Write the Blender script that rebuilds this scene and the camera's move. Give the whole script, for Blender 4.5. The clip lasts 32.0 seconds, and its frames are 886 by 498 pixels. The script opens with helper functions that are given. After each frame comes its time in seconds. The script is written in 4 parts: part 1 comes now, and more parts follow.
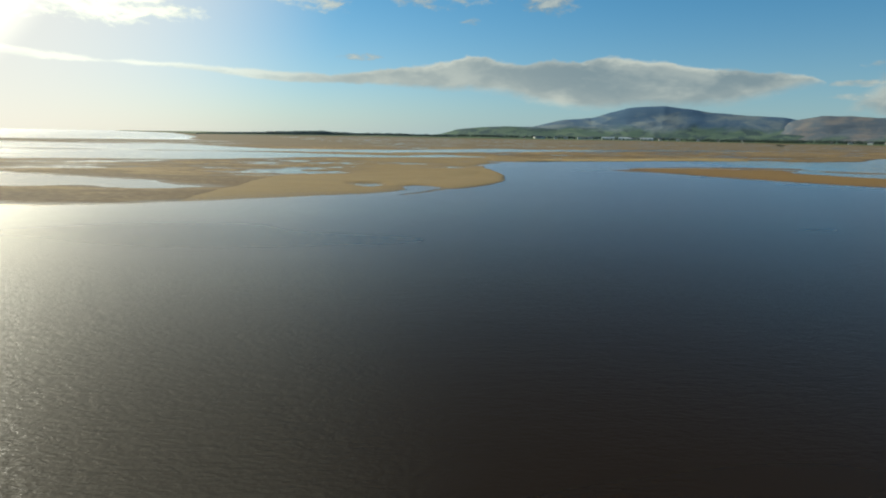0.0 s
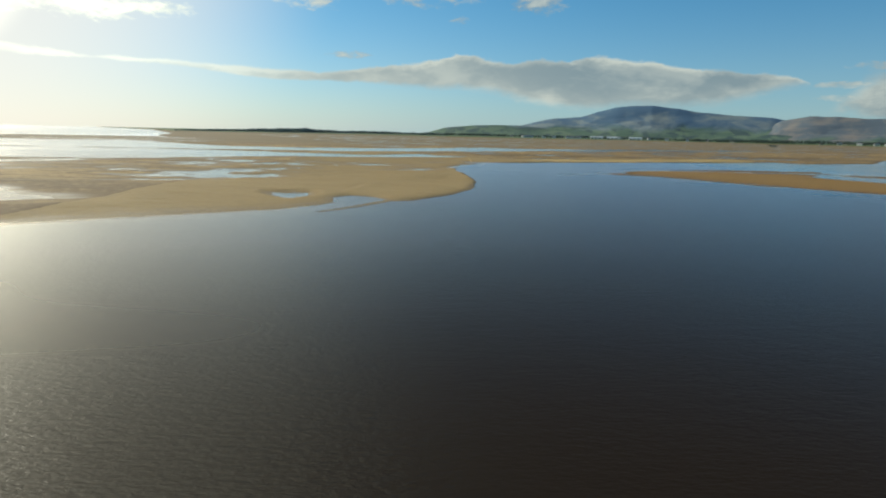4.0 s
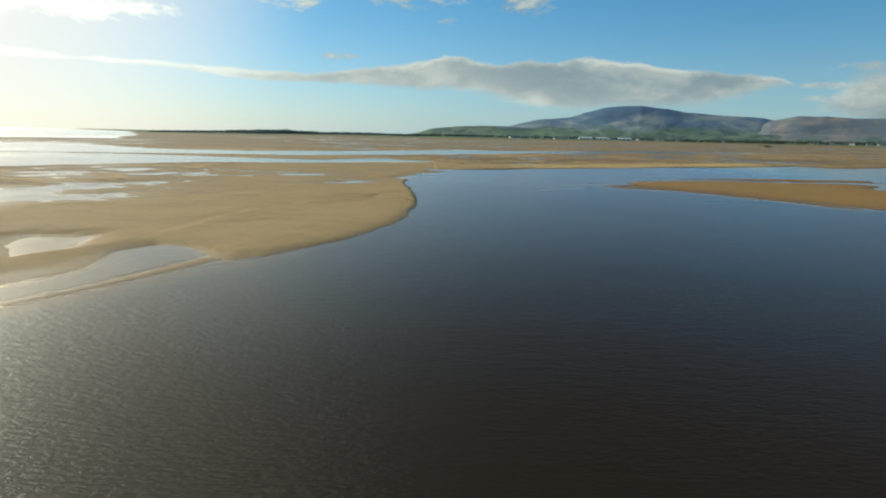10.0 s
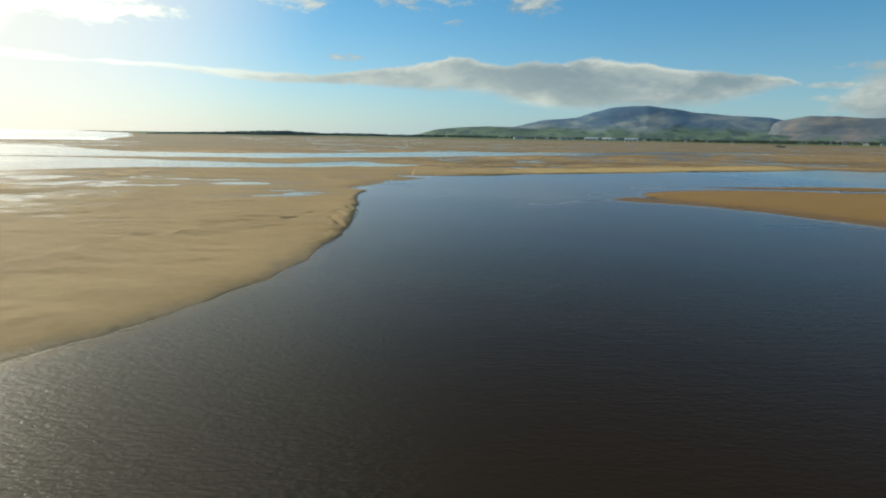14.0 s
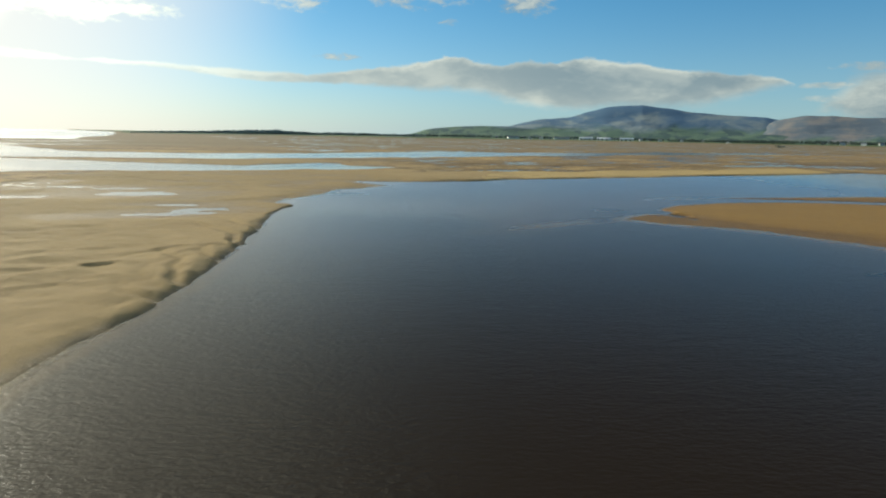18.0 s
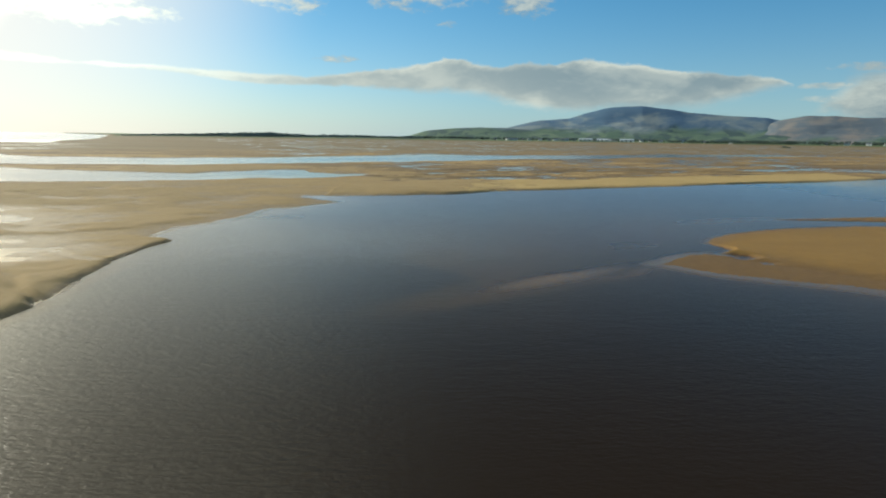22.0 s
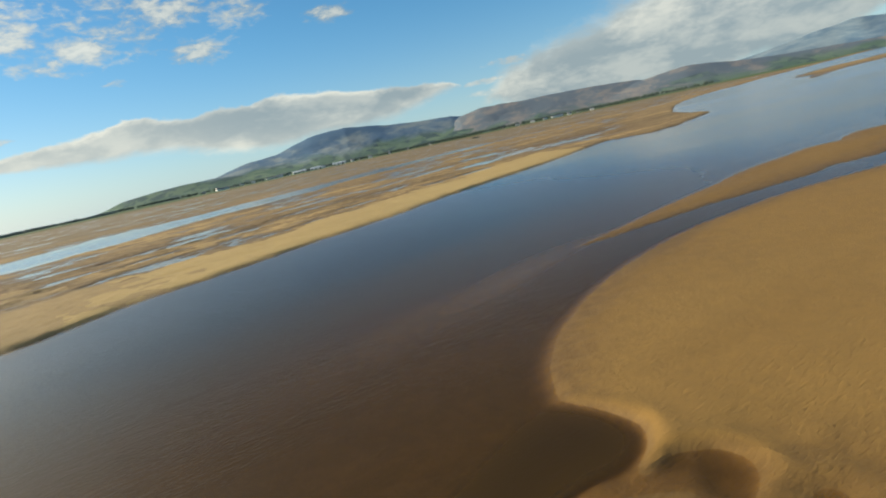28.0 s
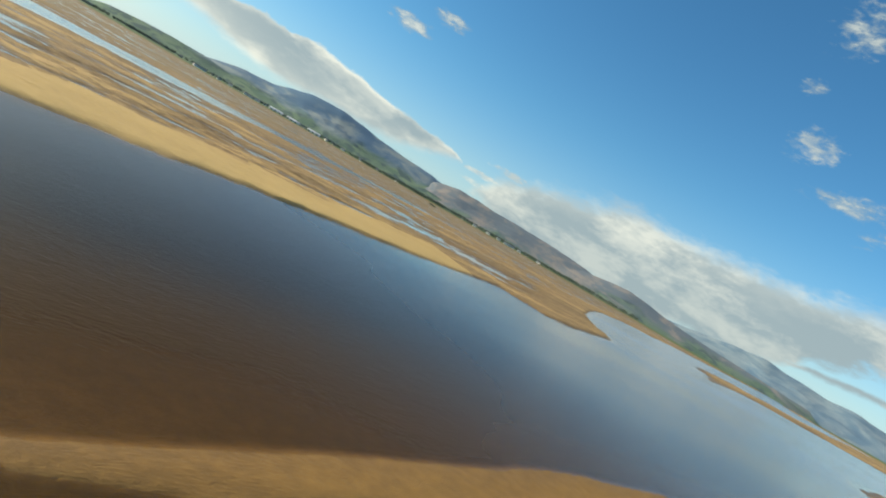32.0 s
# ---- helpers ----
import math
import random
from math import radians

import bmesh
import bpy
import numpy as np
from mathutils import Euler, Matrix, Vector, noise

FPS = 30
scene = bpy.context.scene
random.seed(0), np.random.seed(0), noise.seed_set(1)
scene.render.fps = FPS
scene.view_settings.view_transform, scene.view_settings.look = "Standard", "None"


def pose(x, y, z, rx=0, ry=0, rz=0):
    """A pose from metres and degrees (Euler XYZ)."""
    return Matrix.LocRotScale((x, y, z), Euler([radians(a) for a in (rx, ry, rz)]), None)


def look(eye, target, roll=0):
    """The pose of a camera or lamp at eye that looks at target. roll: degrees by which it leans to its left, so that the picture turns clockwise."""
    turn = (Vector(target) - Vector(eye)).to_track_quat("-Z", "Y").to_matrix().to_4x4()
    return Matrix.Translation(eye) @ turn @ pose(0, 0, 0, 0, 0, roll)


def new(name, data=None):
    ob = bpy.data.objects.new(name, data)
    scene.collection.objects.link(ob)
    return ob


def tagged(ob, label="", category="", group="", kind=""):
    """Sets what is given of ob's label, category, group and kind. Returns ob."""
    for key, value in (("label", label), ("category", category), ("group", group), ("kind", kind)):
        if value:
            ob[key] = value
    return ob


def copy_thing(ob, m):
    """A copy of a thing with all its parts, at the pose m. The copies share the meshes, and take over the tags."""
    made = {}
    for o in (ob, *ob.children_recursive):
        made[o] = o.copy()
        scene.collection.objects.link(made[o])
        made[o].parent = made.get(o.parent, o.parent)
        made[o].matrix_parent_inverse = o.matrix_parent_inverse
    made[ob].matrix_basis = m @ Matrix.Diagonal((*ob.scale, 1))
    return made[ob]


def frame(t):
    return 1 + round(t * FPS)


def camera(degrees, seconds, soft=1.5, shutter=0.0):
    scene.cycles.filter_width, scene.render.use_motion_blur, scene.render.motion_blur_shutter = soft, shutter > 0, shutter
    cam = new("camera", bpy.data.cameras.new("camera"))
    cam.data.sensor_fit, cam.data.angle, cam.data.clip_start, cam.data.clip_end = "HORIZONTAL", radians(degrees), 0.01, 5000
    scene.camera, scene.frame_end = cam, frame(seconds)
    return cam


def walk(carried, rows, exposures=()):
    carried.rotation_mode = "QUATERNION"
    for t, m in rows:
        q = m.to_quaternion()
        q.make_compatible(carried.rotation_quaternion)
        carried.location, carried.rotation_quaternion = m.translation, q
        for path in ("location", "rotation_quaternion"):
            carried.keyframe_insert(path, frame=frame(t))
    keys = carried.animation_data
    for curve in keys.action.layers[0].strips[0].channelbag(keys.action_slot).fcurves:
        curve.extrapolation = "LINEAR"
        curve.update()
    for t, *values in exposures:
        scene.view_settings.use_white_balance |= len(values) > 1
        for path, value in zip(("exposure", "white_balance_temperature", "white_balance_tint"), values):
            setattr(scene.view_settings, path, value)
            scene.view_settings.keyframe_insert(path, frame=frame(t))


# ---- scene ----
cam = camera(74.65, 32.0, soft=2.0, shutter=0.0)


def place(x, y, z, yaw, pitch, roll):
    """Camera pose from place, heading (to the left of +y), tilt and lean."""
    return pose(x, y, z, 90 + pitch, 0, yaw) @ pose(0, 0, 0, 0, 0, roll)


# seconds: x, y, z, yaw, pitch, roll
PATH = [
    (0.0, 0.01, 0.01, 16.30, 0.21, -11.19, 0.98),
    (0.5, 1.29, 5.77, 16.18, 0.11, -11.16, 0.94),
    (1.0, 2.57, 11.53, 16.06, 0.06, -11.20, 0.99),
    (1.5, 3.85, 17.27, 15.95, -0.11, -11.24, 0.96),
    (2.0, 5.12, 22.98, 15.83, -0.10, -11.26, 0.92),
    (2.5, 6.40, 28.64, 15.72, -0.35, -11.23, 1.05),
    (3.0, 7.67, 34.24, 15.62, -0.51, -11.25, 1.04),
    (3.5, 8.91, 39.78, 15.53, -0.72, -11.29, 1.17),
    (5.5, 13.62, 61.70, 15.28, -1.55, -11.31, 1.31),
    (6.0, 14.85, 67.20, 15.27, -1.73, -11.28, 1.21),
    (6.5, 16.09, 72.72, 15.29, -1.82, -11.22, 1.13),
    (7.0, 17.32, 78.23, 15.33, -2.00, -11.18, 1.05),
    (7.5, 18.53, 83.68, 15.36, -2.10, -11.21, 0.99),
    (8.0, 19.73, 89.02, 15.36, -2.23, -11.24, 1.03),
    (8.5, 21.01, 94.20, 15.34, -2.35, -11.22, 1.12),
    (9.0, 22.33, 99.24, 15.30, -2.29, -11.23, 1.17),
    (9.5, 23.68, 104.15, 15.25, -2.11, -11.26, 1.22),
    (10.0, 25.09, 108.94, 15.20, -1.98, -11.18, 1.14),
    (10.5, 26.54, 113.72, 15.14, -1.82, -11.17, 1.11),
    (11.0, 28.02, 118.51, 15.07, -1.69, -11.16, 1.06),
    (11.5, 29.51, 123.31, 15.01, -1.56, -11.25, 1.17),
    (12.0, 31.00, 128.17, 14.97, -1.52, -11.28, 1.16),
    (12.5, 32.49, 133.12, 14.96, -1.55, -11.26, 1.30),
    (13.0, 33.94, 138.15, 14.97, -1.43, -11.17, 1.11),
    (13.5, 35.34, 143.23, 14.98, -1.34, -11.12, 1.05),
    (14.0, 36.66, 148.34, 14.95, -1.39, -11.10, 1.00),
    (14.5, 37.89, 153.44, 14.89, -1.42, -11.11, 1.00),
    (16.5, 42.53, 173.74, 14.46, -1.63, -11.08, 0.91),
    (17.0, 43.64, 178.69, 14.37, -1.73, -11.10, 0.98),
    (17.5, 44.65, 183.60, 14.29, -1.84, -11.07, 1.03),
    (18.0, 45.62, 188.47, 14.23, -1.93, -11.12, 1.06),
    (18.5, 46.62, 193.30, 14.23, -1.98, -11.17, 1.12),
    (19.0, 47.62, 198.01, 14.26, -2.05, -11.05, 1.05),
    (19.5, 48.61, 202.62, 14.31, -2.06, -10.97, 0.98),
    (20.0, 49.63, 207.12, 14.34, -2.12, -11.02, 1.02),
    (20.5, 50.71, 211.62, 14.33, -2.19, -11.03, 1.01),
    (21.0, 51.75, 216.18, 14.29, -2.15, -11.03, 0.97),
    (21.5, 52.76, 220.74, 14.28, -2.09, -10.97, 0.90),
    (22.0, 53.75, 225.23, 14.27, -1.95, -10.95, 0.83),
    (22.5, 54.67, 229.74, 14.26, -1.81, -11.02, 0.82),
    (23.0, 55.58, 234.31, 14.23, -1.70, -11.00, 0.83),
    (23.5, 56.39, 238.82, 14.17, -1.53, -11.08, 0.87),
    (24.0, 57.31, 243.45, 14.11, -1.44, -11.10, 0.84),
    (24.5, 58.62, 248.15, 14.07, -0.85, -11.09, -1.36),
    (26.5, 66.21, 267.33, 14.01, -12.32, -10.62, -13.02),
    (27.0, 69.20, 272.10, 14.11, -18.70, -10.64, -12.76),
    (27.5, 72.97, 276.85, 14.29, -22.48, -10.47, -12.59),
    (28.0, 77.21, 281.32, 14.44, -27.01, -10.46, -12.29),
    (28.5, 81.68, 285.39, 14.49, -31.09, -10.41, -12.39),
    (29.0, 86.49, 289.13, 14.47, -35.57, -10.61, -10.35),
    (29.5, 91.64, 292.60, 14.45, -40.22, -10.68, -6.94),
    (30.0, 97.18, 295.93, 14.44, -44.89, -10.71, -1.57),
    (30.5, 102.87, 299.26, 14.43, -46.10, -10.68, 0.64),
    (31.0, 108.57, 302.65, 14.42, -49.42, -10.30, 15.00),
    (31.5, 114.20, 306.15, 14.41, -45.70, -9.10, 25.86),
    (32.0, 119.80, 309.68, 14.40, -34.55, -3.72, 29.95),
]
walk(cam, [(r[0], place(*r[1:])) for r in PATH],
     [(0, -0.25, 6200, 2), (6, -0.14, 6200, 2), (24.5, -0.06, 6200, 2), (26.5, -0.08, 6350, 5), (28, 0.20, 6550, 8), (30, 0.36, 6700, 9), (32, 0.40, 6650, 6)])

# ---- light: low afternoon sun over the sea, clear sky with banks of cumulus ----
SUN_AZ, SUN_EL = -53.0, 21.0          # degrees, azimuth from +y towards +x

sun_data = bpy.data.lights.new("sun", "SUN")
sun_data.energy, sun_data.angle, sun_data.color = 4.3, radians(0.6), (1.0, 0.91, 0.77)
sun = new("sun", sun_data)
sa, se = radians(SUN_AZ), radians(SUN_EL)
SUN_DIR = Vector((math.sin(sa) * math.cos(se), math.cos(sa) * math.cos(se), math.sin(se)))
sun.matrix_world = look((0, 0, 300), Vector((0, 0, 300)) - SUN_DIR)


class Nodes:
    """A short way to write node trees."""

    def __init__(self, tree):
        self.tree = tree
        tree.nodes.clear()

    def add(self, kind, ins=None, **props):
        n = self.tree.nodes.new(kind)
        for k, v in props.items():
            setattr(n, k, v)
        for k, v in (ins or {}).items():
            self.put(n.inputs[k], v)
        return n

    def put(self, socket, v):
        if isinstance(v, bpy.types.NodeSocket):
            self.tree.links.new(v, socket)
        elif isinstance(v, bpy.types.Node):
            self.tree.links.new(v.outputs[0], socket)
        else:
            socket.default_value = v

    def math(self, op, a, b=0.0, c=0.0, clamp=False):
        n = self.add("ShaderNodeMath", operation=op, use_clamp=clamp)
        for s, v in zip(n.inputs, (a, b, c)):
            self.put(s, v)
        return n.outputs[0]

    def vmath(self, op, a, b=None):
        n = self.add("ShaderNodeVectorMath", operation=op)
        self.put(n.inputs[0], a)
        if b is not None:
            self.put(n.inputs[1], b)
        return n.outputs["Value"] if op in ("DOT_PRODUCT", "LENGTH") else n.outputs[0]

    def remap(self, v, a, b, c=0.0, d=1.0, smooth=True):
        n = self.add("ShaderNodeMapRange", interpolation_type="SMOOTHSTEP" if smooth else "LINEAR")
        for k, x in (("Value", v), ("From Min", a), ("From Max", b), ("To Min", c), ("To Max", d)):
            self.put(n.inputs[k], x)
        return n.outputs[0]

    def mix(self, f, a, b, kind="MIX"):
        n = self.add("ShaderNodeMix", data_type="RGBA", blend_type=kind)
        self.put(n.inputs[0], f), self.put(n.inputs[6], a), self.put(n.inputs[7], b)
        return n.outputs[2]

    def noise(self, vec, scale, detail=4.0, rough=0.55, dist=0.0):
        n = self.add("ShaderNodeTexNoise", {"Vector": vec, "Scale": scale, "Detail": detail, "Roughness": rough, "Distortion": dist})
        return n.outputs[0]

    def stretch(self, vec, size=(1, 1, 1), turn=0.0, loc=(0, 0, 0)):
        n = self.add("ShaderNodeMapping", {"Vector": vec, "Scale": size, "Rotation": (0, 0, turn), "Location": loc})
        return n.outputs[0]

    def curve(self, v, lo, hi, stops):
        """A smooth function of v, given as (v, value) pairs; values from 0 to 1."""
        n = self.add("ShaderNodeValToRGB")
        n.color_ramp.interpolation = "B_SPLINE"
        e = n.color_ramp.elements
        while len(e) < len(stops):
            e.new(0.5)
        for el, (p, q) in zip(e, stops):
            el.position, el.color = (p - lo) / (hi - lo), (q, q, q, 1)
        self.put(n.inputs[0], self.remap(v, lo, hi, smooth=False))
        return n.outputs[0]


def build_sky():
    world = bpy.data.worlds.new("sky")
    world.use_nodes = True
    scene.world = world
    n = Nodes(world.node_tree)
    way = n.add("ShaderNodeTexCoord").outputs["Generated"]
    xyz = n.add("ShaderNodeSeparateXYZ", {"Vector": way})
    az = n.math("DEGREES", n.math("ARCTAN2", xyz.outputs[0], xyz.outputs[1]))
    el = n.math("DEGREES", n.math("ARCSINE", xyz.outputs[2]))
    sky = n.add("ShaderNodeTexSky", {"Vector": way}, sky_type="NISHITA", sun_disc=False, sun_elevation=radians(SUN_EL),
                sun_rotation=radians(SUN_AZ), altitude=20.0, air_density=1.0, dust_density=0.35, ozone_density=3.5)
    # azimuth and elevation as a plane in which clouds lie flat and lengthened
    flat = n.add("ShaderNodeCombineXYZ", {"X": az, "Y": n.math("MULTIPLY", el, 2.2), "Z": 0.0}).outputs[0]
    big = n.noise(flat, 0.16, 8.0, 0.58, 0.4)
    fine = n.noise(flat, 0.75, 6.0, 0.6, 0.3)

    def puff(a, e, wa, we, k=1.0):
        da, de = n.math("DIVIDE", n.math("SUBTRACT", az, a), wa), n.math("DIVIDE", n.math("SUBTRACT", el, e), we)
        return n.math("MULTIPLY", n.math("SUBTRACT", 1.0, n.math("ADD", n.math("MULTIPLY", da, da), n.math("MULTIPLY", de, de))), k)

    def line(lo, hi, points):
        """Elevation over azimuth through the given points."""
        r = n.curve(az, lo, hi, [(a, e / 20) for a, e in points])
        r.node.color_ramp.interpolation = "LINEAR"
        return n.math("MULTIPLY", r, 20.0)

    near_sun = n.remap(n.vmath("DOT_PRODUCT", way, tuple(SUN_DIR)), 0.45, 1.0)
    clear = n.mix(1.0, sky.outputs[0], n.mix(n.remap(el, 0.0, 14.0), n.mix(n.remap(az, -20.0, 30.0), (0.84, 0.99, 1.12, 1), (0.76, 0.97, 1.14, 1)), n.mix(n.remap(az, -20.0, 30.0), (0.60, 1.0, 1.10, 1), (0.53, 1.0, 1.16, 1))), "MULTIPLY")
    # pale haze along the horizon, whiter towards the sun
    haze = n.math("MULTIPLY", n.math("POWER", 2.718, n.math("MULTIPLY", n.math("MAXIMUM", el, 0.0), -0.20)), 0.62)
    clear = n.mix(haze, clear, n.mix(near_sun, (4.4, 5.9, 6.8, 1), (8.9, 8.6, 7.8, 1)))
    # bright air round the sun
    aureole = n.remap(n.vmath("DOT_PRODUCT", way, tuple(SUN_DIR)), 0.72, 0.975, 0.0, 0.9)
    clear = n.mix(aureole, clear, (11.0, 9.7, 8.6, 1))
    lift = n.math("ADD", n.math("MULTIPLY", n.math("SUBTRACT", big, 0.5), 2.4), n.math("MULTIPLY", n.math("SUBTRACT", fine, 0.5), 1.1))
    e2 = n.math("ADD", el, n.math("MULTIPLY", lift, n.remap(az, -14.0, 2.0, 0.28, 0.52)))
    e3 = n.math("ADD", el, n.math("MULTIPLY", lift, 1.5))

    def bank(e, top, bottom, soft_top, soft_bottom):
        up = n.math("DIVIDE", n.math("SUBTRACT", top, e), soft_top)
        down = n.math("DIVIDE", n.math("SUBTRACT", e, bottom), soft_bottom)
        return n.math("MINIMUM", up, down), up

    # the long cloud over the fell, crisp above and fading below
    top1 = line(-62, 40, [(-62, 8.6), (-40, 6.6), (-34.3, 6.0), (-32, 5.95), (-29.4, 5.5), (-27.9, 5.8), (-24.7, 5.85), (-21, 5.6), (-17.7, 5.65), (-13.7, 5.5), (-10.9, 5.35), (-7.4, 5.8), (-3, 6.35), (0, 6.75), (1.7, 7.35), (3.4, 7.3), (4.4, 6.9), (7, 6.65), (9.4, 7.1), (12.3, 6.7), (14.5, 7.15), (19.5, 6.85), (22, 6.35), (26, 5.75), (30.6, 5.35), (32.0, 4.75), (32.4, 3.0), (40, 0.0)])
    bot1 = line(-62, 40, [(-62, 7.0), (-34.4, 5.2), (-29.5, 5.3), (-24.7, 5.15), (-21, 4.9), (-17.2, 4.5), (-10, 4.4), (-3, 4.0), (2, 3.8), (5, 3.5), (8, 2.7), (11, 2.2), (14, 2.1), (19, 2.4), (24.6, 2.5), (27, 2.9), (29.4, 3.5), (31.5, 4.0), (33, 4.6), (40, 6.0)])
    d1, up1 = bank(e2, top1, bot1, 0.30, n.remap(az, -14.0, 8.0, 0.26, 1.1))
    # the broad bank over the head of the estuary
    top2 = line(32, 152, [(32, 0.5), (34.5, 4.6), (36, 6.2), (41, 7.9), (47, 9.2), (54, 9.8), (62, 9.4), (66, 10.3), (71, 11.2), (82, 11.5), (100, 13), (152, 12)])
    bot2 = line(32, 152, [(32, 3.0), (36, 1.6), (40, 0.2), (60, 0.2), (64, 1.2), (67, 3.4), (71, 4.7), (79, 5.2), (85, 5.4), (152, 6.5)])
    d2, up2 = bank(e3, top2, bot2, 2.6, 1.4)
    top3 = line(55, 152, [(55, 1.5), (64, 3.4), (70, 3.9), (78, 4.5), (90, 5.0), (152, 5.0)])
    d3, up3 = bank(e2, top3, line(55, 152, [(55, 2.0), (64, 2.6), (78, 3.4), (90, 3.2), (152, 3.0)]), 0.4, 0.5)
    solid = n.math("MAXIMUM", n.math("MAXIMUM", d1, d2), d3)
    top_lit = n.math("MINIMUM", n.math("MINIMUM", n.math("ABSOLUTE", up1), n.math("MULTIPLY", n.math("ABSOLUTE", up2), 1.2)), 4.0)
    # broken small cumulus higher up
    small = puff(-33, 10.0, 11, 2.0, 1.25)
    for a, e, wa, we in ((-44, 14, 16, 5), (-24.6, 9.7, 4.0, 0.9), (-12, 11.4, 4.5, 0.8), (0, 12.2, 6, 1.1), (2, 10.2, 1.2, 0.5), (9.6, 11.9, 3.4, 1.3), (-14.5, 11.6, 2.5, 0.5), (-8.5, 6.9, 2.6, 0.4),
                         (-2, 15.5, 8, 3.0), (13, 14.6, 3.5, 1.6), (4, 14, 5, 1.3), (21.5, 13.2, 2.6, 0.8), (24.4, 15.2, 2.2, 0.9), (-20, 17, 10, 3.5), (8, 19, 8, 2),
                         (36.6, 5.8, 2.4, 0.45), (34.2, 4.45, 2.6, 0.3), (35.8, 3.4, 4.5, 0.35), (58.5, 19.5, 3.0, 1.5), (64, 16.6, 4.5, 1.0), (56.4, 23.9, 1.5, 0.8), (58, 29, 3.5, 2.5), (72, 15.2, 8, 1.9), (84, 15, 9, 2.6), (79, 12.6, 1.6, 1.0)):
        small = n.math("MAXIMUM", small, puff(a, e, wa, we))
    for a, e, wa, we in ((-15, 14.6, 6.5, 2.6), (-6.5, 14.2, 5.5, 2.2), (0.5, 12.9, 3.2, 1.2), (7.8, 15.2, 4.0, 1.6), (9, 11.9, 2.6, 1.0)):
        small = n.math("MAXIMUM", small, puff(a, e, wa, we, 1.5))
    # an unseen veil of thin cloud round the sun, added to whiten the water
    small = n.math("MAXIMUM", small, puff(-46, 40, 46, 21, 2.4))
    small = n.math("ADD", n.math("MAXIMUM", small, -3.0), n.math("ADD", n.math("MULTIPLY", n.math("SUBTRACT", big, 0.5), 3.2), n.math("MULTIPLY", n.math("SUBTRACT", fine, 0.52), 3.4)))
    cover = n.math("MAXIMUM", n.remap(solid, 0.0, 1.0, 0.0, n.remap(az, -32.0, -6.0, 0.5, 0.95)), n.remap(small, 0.1, 1.5, 0.0, 0.85))
    # sunlit tops, grey bellies, darker away from the sun
    rim = n.remap(top_lit, 0.0, 2.6, 1.0, 0.0)
    billow = n.noise(flat, 0.11, 4.0, 0.5, 0.3)
    lumps = n.remap(n.math("ADD", n.math("MULTIPLY", billow, 0.8), n.math("MULTIPLY", fine, 0.2)), 0.42, 0.62)
    isle = n.remap(small, 0.3, 2.2)
    lit = n.math("MAXIMUM", n.math("ADD", n.math("MULTIPLY", rim, 0.5), n.math("MULTIPLY", lumps, n.math("ADD", n.remap(az, 30.0, 42.0, 0.46, 0.55), n.math("MULTIPLY", rim, 0.35)))), n.math("MULTIPLY", isle, 0.85), clamp=True)
    side = n.remap(az, -40.0, 32.0, 0.55, -0.10)
    lit = n.math("MULTIPLY", n.math("ADD", lit, side, clamp=True), n.math("MAXIMUM", n.remap(az, 20.0, 40.0, 0.85, 0.72), n.math("MULTIPLY", isle, 0.8)))
    cloud = n.mix(lit, n.mix(n.remap(az, -6.0, 14.0), (3.2, 3.7, 4.0, 1), (2.5, 3.1, 3.55, 1)), (7.2, 7.1, 6.5, 1))
    cloud = n.mix(1.0, cloud, n.mix(n.remap(n.vmath("DOT_PRODUCT", way, tuple(SUN_DIR)), 0.70, 0.97), (1.05, 1.05, 1.0, 1), (2.6, 2.45, 2.1, 1)), "MULTIPLY")
    both = n.mix(cover, clear, cloud)
    # unseen glow high towards the sun, added to brighten the water on the left
    toward = n.vmath("DOT_PRODUCT", way, tuple(SUN_DIR))
    high = n.math("MULTIPLY", n.remap(el, 20.0, 31.0), n.math("MULTIPLY", n.remap(toward, 0.64, 0.97), n.remap(n.math("ADD", n.math("MULTIPLY", big, 0.7), n.math("MULTIPLY", fine, 0.3)), 0.25, 0.55, 0.55, 1.0)))
    both = n.mix(n.math("MULTIPLY", high, 0.85), both, (38.0, 37.0, 31.5, 1))
    # glow round the sun laid over the clouds, raised to brighten the water
    core = n.remap(n.vmath("DOT_PRODUCT", way, tuple(SUN_DIR)), 0.92, 1.0)
    both = n.mix(core, both, (62.0, 54.0, 40.0, 1))
    out = n.add("ShaderNodeBackground", {"Color": both, "Strength": 0.105}).outputs[0]

    n.add("ShaderNodeOutputWorld", {"Surface": out})


build_sky()

# ---- materials ----
def material(name):
    m = bpy.data.materials.new(name)
    m.use_nodes = True
    return m, Nodes(m.node_tree)


def finish(n, shader):
    n.add("ShaderNodeOutputMaterial", {"Surface": shader})


def principled(n, color, rough, bump=None, strength=0.3, distance=0.05, spec=0.5):
    ins = {"Base Color": color, "Roughness": rough, "Specular IOR Level": spec}
    if bump is not None:
        ins["Normal"] = n.add("ShaderNodeBump", {"Height": bump, "Strength": strength, "Distance": distance}).outputs[0]
    return n.add("ShaderNodeBsdfPrincipled", ins)


